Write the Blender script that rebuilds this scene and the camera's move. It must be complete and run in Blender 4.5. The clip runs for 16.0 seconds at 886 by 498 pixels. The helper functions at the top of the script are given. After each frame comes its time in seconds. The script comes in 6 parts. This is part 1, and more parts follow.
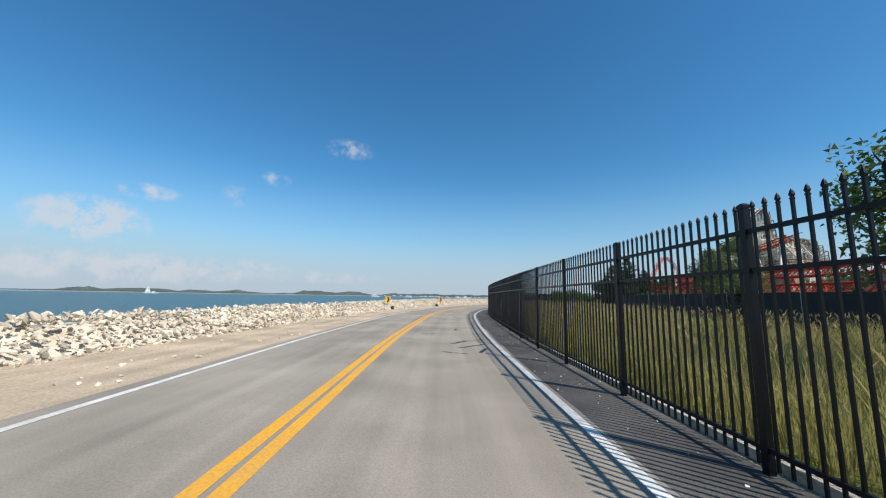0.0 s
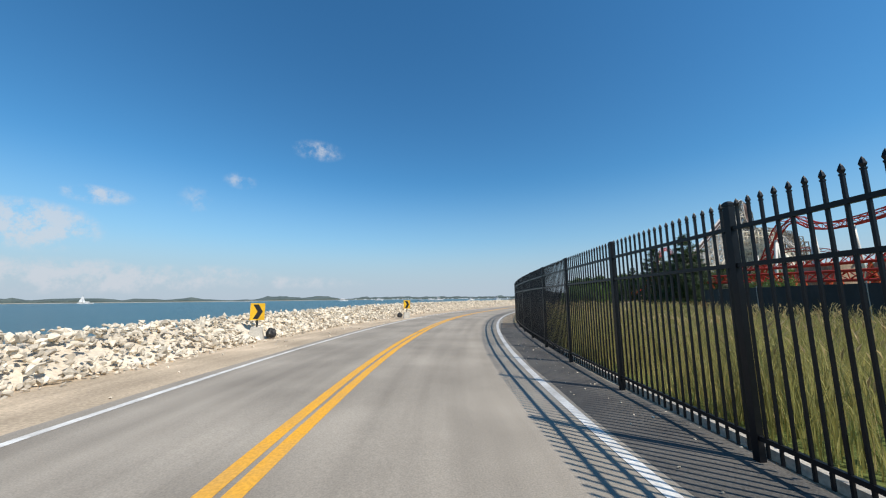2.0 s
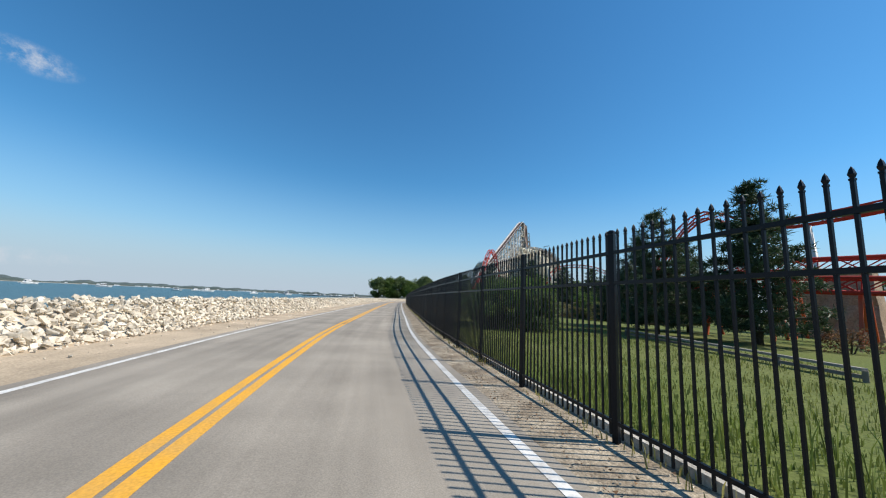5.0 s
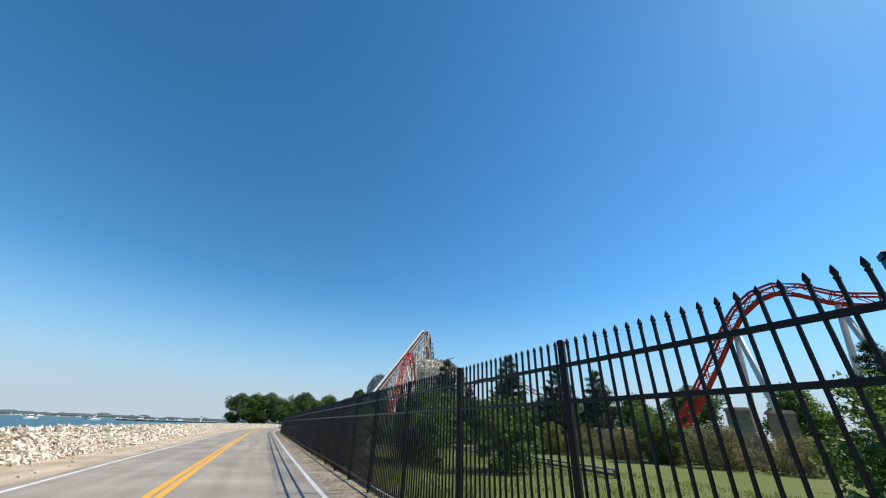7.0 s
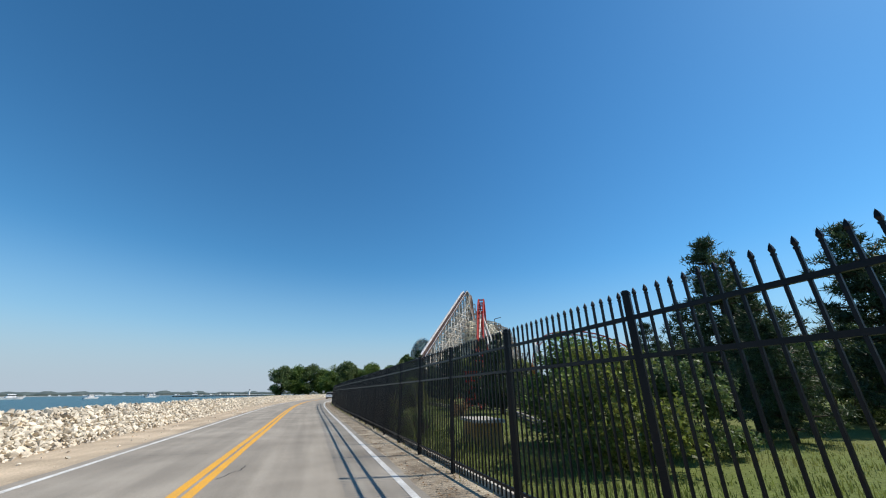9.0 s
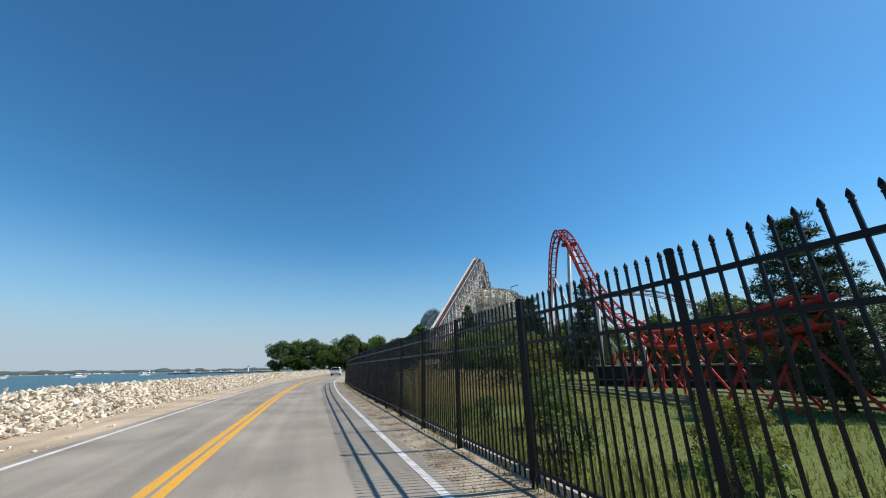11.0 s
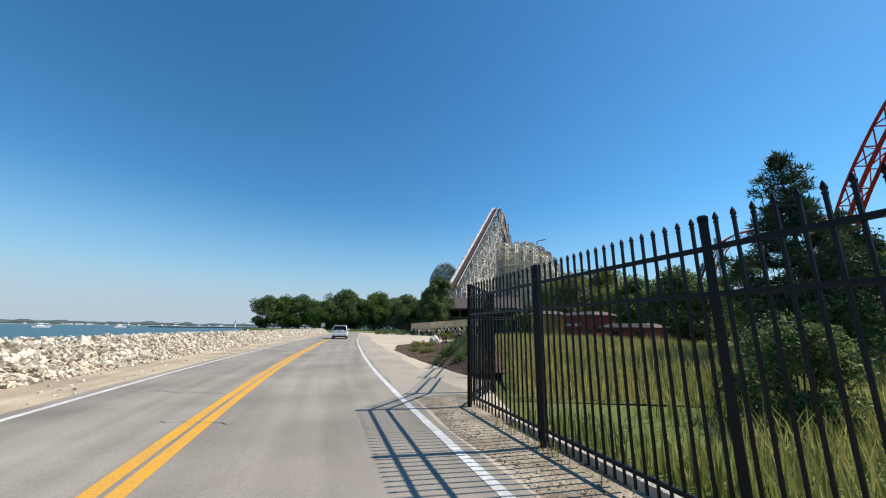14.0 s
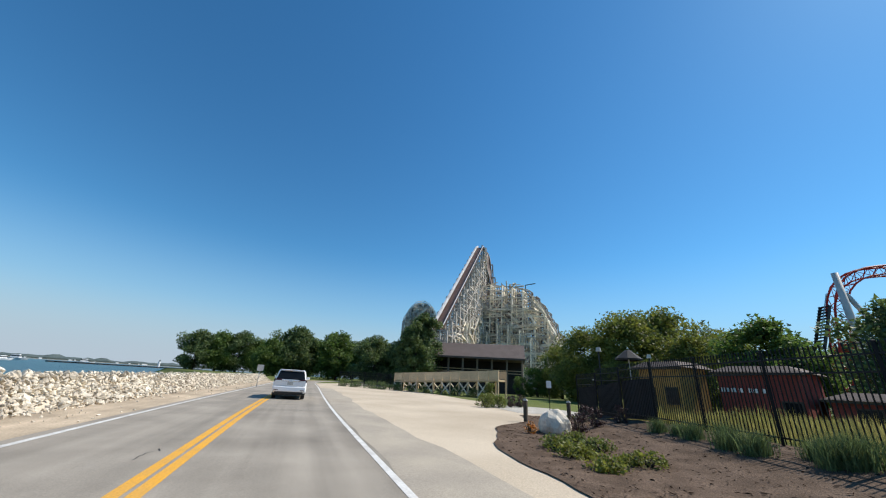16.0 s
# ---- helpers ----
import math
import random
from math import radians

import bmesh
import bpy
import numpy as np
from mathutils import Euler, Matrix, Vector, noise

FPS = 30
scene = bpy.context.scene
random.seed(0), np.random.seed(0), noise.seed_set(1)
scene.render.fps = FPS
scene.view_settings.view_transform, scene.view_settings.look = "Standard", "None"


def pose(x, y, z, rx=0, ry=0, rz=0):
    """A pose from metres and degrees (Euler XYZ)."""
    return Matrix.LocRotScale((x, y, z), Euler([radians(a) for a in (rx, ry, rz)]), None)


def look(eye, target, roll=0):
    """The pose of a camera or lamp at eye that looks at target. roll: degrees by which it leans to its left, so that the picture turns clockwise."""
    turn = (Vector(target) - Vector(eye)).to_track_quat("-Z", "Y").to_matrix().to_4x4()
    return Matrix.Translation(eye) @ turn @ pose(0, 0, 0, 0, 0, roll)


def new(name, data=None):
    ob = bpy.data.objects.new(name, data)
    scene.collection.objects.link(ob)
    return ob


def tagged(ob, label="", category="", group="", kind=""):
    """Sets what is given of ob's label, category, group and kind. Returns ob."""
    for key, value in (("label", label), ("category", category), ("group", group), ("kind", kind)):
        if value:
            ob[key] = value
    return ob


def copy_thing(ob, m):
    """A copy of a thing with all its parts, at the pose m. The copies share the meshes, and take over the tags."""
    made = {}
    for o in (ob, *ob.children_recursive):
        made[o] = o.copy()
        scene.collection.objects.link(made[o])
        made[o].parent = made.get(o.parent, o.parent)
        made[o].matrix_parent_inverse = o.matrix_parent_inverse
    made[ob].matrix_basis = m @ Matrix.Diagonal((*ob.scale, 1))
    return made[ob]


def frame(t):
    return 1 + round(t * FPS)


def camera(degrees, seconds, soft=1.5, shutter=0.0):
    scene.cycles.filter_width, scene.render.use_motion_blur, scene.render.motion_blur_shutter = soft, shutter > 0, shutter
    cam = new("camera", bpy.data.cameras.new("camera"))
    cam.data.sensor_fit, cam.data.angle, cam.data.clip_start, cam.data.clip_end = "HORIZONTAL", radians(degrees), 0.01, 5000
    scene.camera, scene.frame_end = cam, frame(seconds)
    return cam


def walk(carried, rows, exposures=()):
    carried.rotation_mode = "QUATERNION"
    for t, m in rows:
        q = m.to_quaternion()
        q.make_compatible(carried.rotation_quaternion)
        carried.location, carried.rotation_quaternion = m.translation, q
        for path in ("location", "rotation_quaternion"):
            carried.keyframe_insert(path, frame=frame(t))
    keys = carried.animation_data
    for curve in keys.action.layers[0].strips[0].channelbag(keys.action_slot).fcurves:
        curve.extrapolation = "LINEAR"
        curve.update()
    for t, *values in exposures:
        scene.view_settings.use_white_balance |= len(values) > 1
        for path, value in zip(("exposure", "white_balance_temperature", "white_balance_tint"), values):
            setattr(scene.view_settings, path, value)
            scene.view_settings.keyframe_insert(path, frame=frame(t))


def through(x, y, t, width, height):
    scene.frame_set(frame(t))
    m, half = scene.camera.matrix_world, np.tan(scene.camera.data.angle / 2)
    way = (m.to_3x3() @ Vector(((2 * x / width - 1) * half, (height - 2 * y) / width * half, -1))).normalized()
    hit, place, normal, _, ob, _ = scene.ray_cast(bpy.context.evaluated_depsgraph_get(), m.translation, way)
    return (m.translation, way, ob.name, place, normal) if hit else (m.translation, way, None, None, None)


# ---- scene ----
# camera: one wide lens, carried by a car at driving pace
cam = camera(103.8, 16.0, soft=1.15)
EYE = 1.5
# seconds, x, y, heading, pitch, lean
ROWS = [
    (0.0, 0.00, 0.50, -0.13, 7.73, 1.08),
    (0.5, 0.00, 6.21, 0.05, 6.37, 1.74),
    (1.0, 0.07, 11.79, -1.76, 6.38, 2.16),
    (1.5, 0.20, 17.14, -3.90, 6.51, 1.22),
    (2.0, 0.46, 22.56, -4.76, 8.06, -0.46),
    (2.5, 0.88, 27.86, -7.55, 6.12, -0.53),
    (3.0, 1.53, 33.01, -10.77, 4.73, -0.84),
    (3.2, 1.90, 35.17, -11.96, 3.45, -1.08),
    (3.5, 2.55, 38.75, -13.43, 3.74, -0.85),
    (4.0, 4.00, 44.69, -20.60, 5.13, 0.23),
    (4.5, 5.85, 50.58, -29.92, 6.95, 1.64),
    (5.0, 8.09, 56.38, -37.09, 8.34, 2.73),
    (5.3, 9.64, 59.80, -38.57, 8.63, 2.95),
    (5.5, 10.60, 61.85, -44.40, 13.21, 3.45),
    (6.0, 13.05, 66.64, -53.09, 12.88, 2.16),
    (6.5, 15.71, 71.46, -56.64, 17.14, 3.60),
    (7.0, 18.66, 76.65, -54.23, 27.37, 2.08),
    (7.5, 21.73, 81.98, -52.88, 21.27, 2.52),
    (8.0, 24.82, 87.34, -49.45, 20.41, 1.61),
    (8.5, 27.90, 92.65, -49.94, 23.17, 1.13),
    (9.0, 31.12, 98.16, -50.27, 22.39, -0.41),
    (9.2, 32.39, 100.29, -50.06, 22.02, -0.16),
    (9.5, 34.33, 103.55, -50.11, 21.82, -0.21),
    (10.0, 37.56, 108.94, -50.33, 20.85, -0.49),
    (10.5, 40.72, 114.31, -50.63, 19.60, -0.85),
    (11.0, 43.85, 119.63, -50.85, 18.63, -1.12),
    (11.3, 45.71, 122.80, -50.90, 18.43, -1.18),
    (11.5, 46.92, 124.86, -51.25, 17.34, -1.78),
    (12.0, 49.86, 129.84, -51.69, 15.59, -1.96),
    (12.5, 52.78, 134.72, -51.60, 14.83, -1.63),
    (13.0, 55.76, 139.58, -51.70, 13.83, -1.55),
    (13.5, 58.68, 144.24, -51.10, 14.00, -1.08),
    (14.0, 61.76, 149.03, -52.22, 12.91, 0.84),
    (14.5, 64.83, 153.63, -54.77, 14.08, 1.87),
    (15.0, 68.08, 158.33, -56.32, 14.98, 1.66),
    (15.5, 71.40, 162.95, -57.28, 17.66, 2.66),
    (16.0, 74.77, 167.43, -58.19, 21.04, 3.61),
]


def aim(x, y, heading, pitch, lean):
    a, b = radians(heading), radians(pitch)
    way = Vector((-math.sin(a) * math.cos(b), math.cos(a) * math.cos(b), math.sin(b)))
    eye = Vector((x, y, EYE))
    return look(eye, eye + way * 10, lean)


walk(cam, [(r[0], aim(*r[1:])) for r in ROWS], exposures=[(0.0, 0.12), (3.2, 0.12), (5.3, 0.2), (6.5, 0.32), (7.2, 0.24), (8.0, 0.13), (9.0, 0.1), (11.3, 0.08), (12.0, 0.1), (12.6, 0.18), (14.0, 0.18), (15.0, 0.22), (16.0, 0.12)])

# ---- sky and sun ----
SUN_AZ, SUN_EL = radians(131), radians(48)
SUN_WAY = Vector((math.sin(SUN_AZ) * math.cos(SUN_EL), math.cos(SUN_AZ) * math.cos(SUN_EL), math.sin(SUN_EL)))
world = bpy.data.worlds.new("sky")
scene.world = world
world.use_nodes = True
wt = world.node_tree
wt.nodes.clear()


def wnode(kind, **kw):
    n = wt.nodes.new(kind)
    for k, v in kw.items():
        n.inputs[k].default_value = v
    return n


sky = wt.nodes.new("ShaderNodeTexSky")
sky.sky_type = "NISHITA"
sky.sun_disc = False
sky.sun_elevation, sky.sun_rotation = SUN_EL, SUN_AZ
sky.altitude, sky.air_density, sky.dust_density, sky.ozone_density = 0, 1.0, 0.12, 4.0
back = wnode("ShaderNodeBackground", Strength=0.12)
# a few small fair-weather clouds low over the lake
coord = wt.nodes.new("ShaderNodeTexCoord")
puff = wnode("ShaderNodeTexNoise", Scale=21.0, Detail=9.0, Roughness=0.68)
wt.links.new(coord.outputs["Generated"], puff.inputs["Vector"])
total = None


def cloud(azimuth, height, wide, tall, strength):
    """A soft cloud round one direction of the sky (degrees)."""
    global total
    a, e = radians(azimuth), radians(height)
    mid = Vector((math.sin(a) * math.cos(e), math.cos(a) * math.cos(e), math.sin(e)))
    side = Vector((math.cos(a), -math.sin(a), 0))
    up = side.cross(mid)
    parts = []
    for axis, size in ((side, radians(wide)), (up, radians(tall))):
        d = wt.nodes.new("ShaderNodeVectorMath")
        d.operation = "DOT_PRODUCT"
        wt.links.new(coord.outputs["Generated"], d.inputs[0])
        d.inputs[1].default_value = axis / size
        o = wt.nodes.new("ShaderNodeMath")
        o.operation = "SUBTRACT"
        wt.links.new(d.outputs["Value"], o.inputs[0])
        o.inputs[1].default_value = axis.dot(mid) / size
        q = wt.nodes.new("ShaderNodeMath")
        q.operation = "MULTIPLY"
        wt.links.new(o.outputs[0], q.inputs[0])
        wt.links.new(o.outputs[0], q.inputs[1])
        parts.append(q)
    r = wt.nodes.new("ShaderNodeMath")
    r.operation = "ADD"
    wt.links.new(parts[0].outputs[0], r.inputs[0])
    wt.links.new(parts[1].outputs[0], r.inputs[1])
    m = wt.nodes.new("ShaderNodeMapRange")
    m.inputs["From Min"].default_value, m.inputs["From Max"].default_value = 1.0, 0.0
    m.inputs["To Min"].default_value, m.inputs["To Max"].default_value = 0.0, strength
    wt.links.new(r.outputs[0], m.inputs["Value"])
    front = wt.nodes.new("ShaderNodeVectorMath")
    front.operation = "DOT_PRODUCT"
    wt.links.new(coord.outputs["Generated"], front.inputs[0])
    front.inputs[1].default_value = mid
    ahead = wt.nodes.new("ShaderNodeMath")
    ahead.operation = "GREATER_THAN"
    wt.links.new(front.outputs["Value"], ahead.inputs[0])
    ahead.inputs[1].default_value = 0.5
    keep = wt.nodes.new("ShaderNodeMath")
    keep.operation = "MULTIPLY"
    wt.links.new(m.outputs["Result"], keep.inputs[0])
    wt.links.new(ahead.outputs[0], keep.inputs[1])
    if total is None:
        total = keep
    else:
        s = wt.nodes.new("ShaderNodeMath")
        s.operation = "MAXIMUM"
        wt.links.new(total.outputs[0], s.inputs[0])
        wt.links.new(keep.outputs[0], s.inputs[1])
        total = s


cloud(-15.9, 22.6, 4.4, 1.8, 0.75)
cloud(-26.3, 16.8, 2.5, 1.4, 0.55)
cloud(-41.0, 12.3, 3.8, 1.3, 0.9)
cloud(-31.5, 13.4, 2.4, 2.2, 0.5)
cloud(-45.8, 8.1, 6.4, 3.2, 1.3)
cloud(-44.8, 2.6, 3.6, 0.9, 1.1)
cloud(-27.9, 3.6, 8.5, 1.4, 0.7)
cloud(-56.1, 4.4, 3.8, 0.9, 0.6)
cloud(-50.5, 5.6, 2.7, 0.8, 0.5)
cloud(-18.3, 2.5, 12.6, 1.3, 0.6)
cloud(-41.5, 2.8, 19.0, 2.4, 1.05)
torn = wnode("ShaderNodeMapRange")
torn.inputs["From Min"].default_value, torn.inputs["From Max"].default_value = 0.37, 0.68
wt.links.new(puff.outputs["Fac"], torn.inputs["Value"])
ragged = wt.nodes.new("ShaderNodeMath")
ragged.operation = "MULTIPLY"
wt.links.new(torn.outputs[0], ragged.inputs[0])
wt.links.new(total.outputs[0], ragged.inputs[1])
cover = wt.nodes.new("ShaderNodeMapRange")
cover.interpolation_type = "SMOOTHSTEP"
cover.inputs["From Min"].default_value, cover.inputs["From Max"].default_value = 0.02, 0.62
cover.inputs["To Max"].default_value = 0.72
wt.links.new(ragged.outputs[0], cover.inputs["Value"])
white = wt.nodes.new("ShaderNodeMix")
white.data_type = "RGBA"
wt.links.new(cover.outputs[0], white.inputs[0])
deep = wnode("ShaderNodeHueSaturation")
deep.inputs["Saturation"].default_value, deep.inputs["Value"].default_value = 1.2, 1.06
height = wt.nodes.new("ShaderNodeSeparateXYZ")
wt.links.new(coord.outputs["Generated"], height.inputs[0])
pale = wt.nodes.new("ShaderNodeMapRange")
pale.interpolation_type = "SMOOTHSTEP"
pale.inputs["From Min"].default_value, pale.inputs["From Max"].default_value = 0.34, -0.06
pale.inputs["To Min"].default_value, pale.inputs["To Max"].default_value = 0.0, 1.0
wt.links.new(height.outputs["Z"], pale.inputs["Value"])
wt.links.new(sky.outputs["Color"], deep.inputs["Color"])
cool = wt.nodes.new("ShaderNodeMix")
cool.data_type, cool.blend_type = "RGBA", "MULTIPLY"
cool.inputs[0].default_value = 1.0
cool.inputs[7].default_value = (0.77, 1.06, 1.03, 1)
wt.links.new(deep.outputs["Color"], cool.inputs[6])
# pale blue haze along the horizon
haze = wt.nodes.new("ShaderNodeMix")
haze.data_type = "RGBA"
wt.links.new(pale.outputs["Result"], haze.inputs[0])
wt.links.new(cool.outputs[2], haze.inputs[6])
haze.inputs[7].default_value = (2.85, 4.05, 5.2, 1)
# greyer, brighter band right above the water
band = wt.nodes.new("ShaderNodeMapRange")
band.interpolation_type = "SMOOTHSTEP"
band.inputs["From Min"].default_value, band.inputs["From Max"].default_value = 0.17, -0.01
band.inputs["To Min"].default_value, band.inputs["To Max"].default_value = 0.0, 0.85
wt.links.new(height.outputs["Z"], band.inputs["Value"])
low_haze = wt.nodes.new("ShaderNodeMix")
low_haze.data_type = "RGBA"
wt.links.new(band.outputs["Result"], low_haze.inputs[0])
wt.links.new(haze.outputs[2], low_haze.inputs[6])
low_haze.inputs[7].default_value = (3.7, 4.3, 4.95, 1)
wt.links.new(low_haze.outputs[2], white.inputs[6])
white.inputs[7].default_value = (4.9, 5.15, 5.6, 1)
wt.links.new(white.outputs[2], back.inputs["Color"])
wout = wt.nodes.new("ShaderNodeOutputWorld")
wt.links.new(back.outputs[0], wout.inputs["Surface"])

sun_data = bpy.data.lights.new("sun", "SUN")
sun_data.energy, sun_data.angle, sun_data.color = 5.0, radians(0.53), (1.0, 0.93, 0.83)
sun = new("sun", sun_data)
sun.matrix_world = look(SUN_WAY * 100, (0, 0, 0))

# ---- materials ----
def material(name, colour, rough=0.7, metal=0.0, second=None, scale=3.0, fine=40.0, bump=0.15, spread=0.25, spec=0.5, random_tint=0.0, island_tint=0.0,
             through=0.0):
    """A procedural surface: two scales of noise over the base colour, fine relief, and a tint from piece to piece."""
    m = bpy.data.materials.new(name)
    m.use_nodes = True
    nt = m.node_tree
    b = nt.nodes["Principled BSDF"]
    b.inputs["Metallic"].default_value = metal
    b.inputs["Specular IOR Level"].default_value = spec
    geo = nt.nodes.new("ShaderNodeNewGeometry")
    big = nt.nodes.new("ShaderNodeTexNoise")
    big.inputs["Scale"].default_value, big.inputs["Detail"].default_value = scale, 5
    small = nt.nodes.new("ShaderNodeTexNoise")
    small.inputs["Scale"].default_value, small.inputs["Detail"].default_value = fine, 4
    nt.links.new(geo.outputs["Position"], big.inputs["Vector"])
    nt.links.new(geo.outputs["Position"], small.inputs["Vector"])
    mix = nt.nodes.new("ShaderNodeMix")
    mix.data_type = "RGBA"
    second = second or tuple(c * 0.7 for c in colour)
    mix.inputs[6].default_value, mix.inputs[7].default_value = (*colour, 1), (*second, 1)
    ramp = nt.nodes.new("ShaderNodeMapRange")
    ramp.inputs["From Min"].default_value, ramp.inputs["From Max"].default_value = 0.35, 0.68
    nt.links.new(big.outputs["Fac"], ramp.inputs["Value"])
    nt.links.new(ramp.outputs["Result"], mix.inputs[0])
    last = mix.outputs[2]
    vary = nt.nodes.new("ShaderNodeMapRange")
    vary.inputs["To Min"].default_value, vary.inputs["To Max"].default_value = 1 - spread, 1 + spread
    vary.inputs["From Min"].default_value, vary.inputs["From Max"].default_value = 0.3, 0.7
    nt.links.new(small.outputs["Fac"], vary.inputs["Value"])
    hsv = nt.nodes.new("ShaderNodeHueSaturation")
    nt.links.new(vary.outputs["Result"], hsv.inputs["Value"])
    nt.links.new(last, hsv.inputs["Color"])
    last = hsv.outputs["Color"]
    if random_tint or island_tint:
        source = nt.nodes.new("ShaderNodeObjectInfo").outputs["Random"] if random_tint else geo.outputs["Random Per Island"]
        t = random_tint or island_tint
        tint = nt.nodes.new("ShaderNodeMapRange")
        tint.inputs["To Min"].default_value, tint.inputs["To Max"].default_value = 1 - t, 1 + t
        nt.links.new(source, tint.inputs["Value"])
        h2 = nt.nodes.new("ShaderNodeHueSaturation")
        nt.links.new(tint.outputs["Result"], h2.inputs["Value"])
        nt.links.new(last, h2.inputs["Color"])
        last = h2.outputs["Color"]
    nt.links.new(last, b.inputs["Base Color"])
    rr = nt.nodes.new("ShaderNodeMapRange")
    rr.inputs["To Min"].default_value, rr.inputs["To Max"].default_value = max(rough - 0.1, 0.02), min(rough + 0.1, 1)
    nt.links.new(small.outputs["Fac"], rr.inputs["Value"])
    nt.links.new(rr.outputs["Result"], b.inputs["Roughness"])
    if bump:
        bp = nt.nodes.new("ShaderNodeBump")
        bp.inputs["Strength"].default_value, bp.inputs["Distance"].default_value = bump, 0.6 / fine
        nt.links.new(small.outputs["Fac"], bp.inputs["Height"])
        nt.links.new(bp.outputs["Normal"], b.inputs["Normal"])
    if through:
        tr = nt.nodes.new("ShaderNodeBsdfTranslucent")
        nt.links.new(last, tr.inputs["Color"])
        ms = nt.nodes.new("ShaderNodeMixShader")
        ms.inputs[0].default_value = through
        nt.links.new(b.outputs[0], ms.inputs[1])
        nt.links.new(tr.outputs[0], ms.inputs[2])
        nt.links.new(ms.outputs[0], nt.nodes["Material Output"].inputs["Surface"])
    return m


ASPHALT = material("asphalt", (0.272, 0.24, 0.196), 0.9, second=(0.335, 0.297, 0.243), scale=0.35, fine=60, bump=0.3, spread=0.16, spec=0.25)
APRON = material("worn_apron", (0.43, 0.375, 0.295), 0.92, second=(0.33, 0.29, 0.235), scale=0.5, fine=40, bump=0.3, spread=0.18, spec=0.2)
TAR = material("tar", (0.03, 0.03, 0.03), 0.7, scale=2, fine=50)
SAND = material("sand", (0.54, 0.43, 0.305), 0.95, second=(0.40, 0.32, 0.225), scale=0.55, fine=22, bump=0.5, spread=0.2, spec=0.15)
GRAVEL = material("gravel", (0.58, 0.49, 0.37), 0.95, second=(0.46, 0.38, 0.28), scale=0.22, fine=30, bump=0.3, spread=0.16, spec=0.15)
DIRT = material("dirt", (0.22, 0.175, 0.125), 0.95, second=(0.46, 0.39, 0.29), scale=1.7, fine=34, bump=0.8, spread=0.42, spec=0.1)
LITTER = material("leaf_litter", (0.17, 0.125, 0.075), 0.95, second=(0.12, 0.12, 0.045), scale=1.1, fine=18, bump=0.8, spread=0.4, spec=0.1)
MULCH = material("mulch", (0.085, 0.058, 0.040), 0.95, second=(0.15, 0.105, 0.075), scale=1.5, fine=34, bump=1.0, spread=0.5, spec=0.1)
CHIP = material("bark_chip", (0.13, 0.085, 0.055), 0.95, second=(0.06, 0.04, 0.03), scale=2.0, fine=30, bump=0.2, spread=0.3, spec=0.1, island_tint=0.5)
GROUND = material("ground", (0.105, 0.137, 0.034), 0.95, second=(0.145, 0.155, 0.055), scale=0.12, fine=12, bump=0.5, spread=0.3, spec=0.1)
WHITE_LINE = material("white_line", (0.70, 0.69, 0.65), 0.8, second=(0.5, 0.48, 0.44), scale=2.5, fine=30, spread=0.15)
YELLOW_LINE = material("yellow_line", (0.74, 0.36, 0.025), 0.8, second=(0.62, 0.33, 0.06), scale=2.0, fine=30, spread=0.15)
KERB = material("concrete", (0.50, 0.47, 0.41), 0.9, second=(0.34, 0.31, 0.26), scale=1.2, fine=25, bump=0.4)
BLACK = material("black_paint", (0.0050, 0.0066, 0.0092), 0.40, scale=2, fine=60, bump=0.03, spread=0.2, spec=0.2)
STONE = material("limestone", (0.66, 0.59, 0.475), 0.92, second=(0.49, 0.42, 0.325), scale=1.1, fine=14, bump=0.5, spread=0.15, spec=0.2, island_tint=0.34)
STONE_PIECE = material("limestone_piece", (0.66, 0.59, 0.475), 0.92, second=(0.49, 0.42, 0.325), scale=1.1, fine=14, bump=0.5, spread=0.15, spec=0.2,
                       random_tint=0.28)
BOULDER = material("pale_boulder", (0.74, 0.66, 0.53), 0.9, second=(0.5, 0.45, 0.37), scale=2.0, fine=14, bump=0.5, spread=0.15)
BROWN_ROCK = material("brown_rockwork", (0.44, 0.32, 0.21), 0.9, second=(0.28, 0.20, 0.13), scale=0.8, fine=8, bump=0.8)
LEAF_DARK = material("leaf_dark", (0.088, 0.138, 0.046), 0.6, second=(0.145, 0.195, 0.062), scale=0.5, fine=6, bump=0, island_tint=0.45, through=0.4)
LEAF = material("leaf", (0.095, 0.165, 0.032), 0.6, second=(0.13, 0.19, 0.04), scale=0.5, fine=6, bump=0, island_tint=0.4, through=0.45)
LEAF_GOLD = material("leaf_gold", (0.19, 0.205, 0.035), 0.6, second=(0.13, 0.17, 0.04), scale=0.4, fine=6, bump=0, island_tint=0.4, through=0.45)
NEEDLE = material("needle", (0.034, 0.060, 0.024), 0.6, second=(0.060, 0.095, 0.036), scale=0.6, fine=6, bump=0, island_tint=0.45, through=0.25)
BLADE = material("grass_blade", (0.135, 0.175, 0.036), 0.7, second=(0.21, 0.22, 0.066), scale=0.25, fine=6, bump=0, island_tint=0.35, through=0.45)
BLUE_BLADE = material("blue_grass_blade", (0.115, 0.17, 0.06), 0.7, second=(0.16, 0.20, 0.075), scale=0.5, fine=6, bump=0, island_tint=0.35, through=0.4)
STRAW = material("dry_grass", (0.40, 0.345, 0.125), 0.8, second=(0.25, 0.245, 0.07), scale=0.35, fine=6, bump=0, island_tint=0.35, through=0.45)
SEED = material("seed_plume", (0.52, 0.42, 0.22), 0.9, second=(0.40, 0.30, 0.14), scale=0.6, fine=8, bump=0, island_tint=0.3, through=0.4)
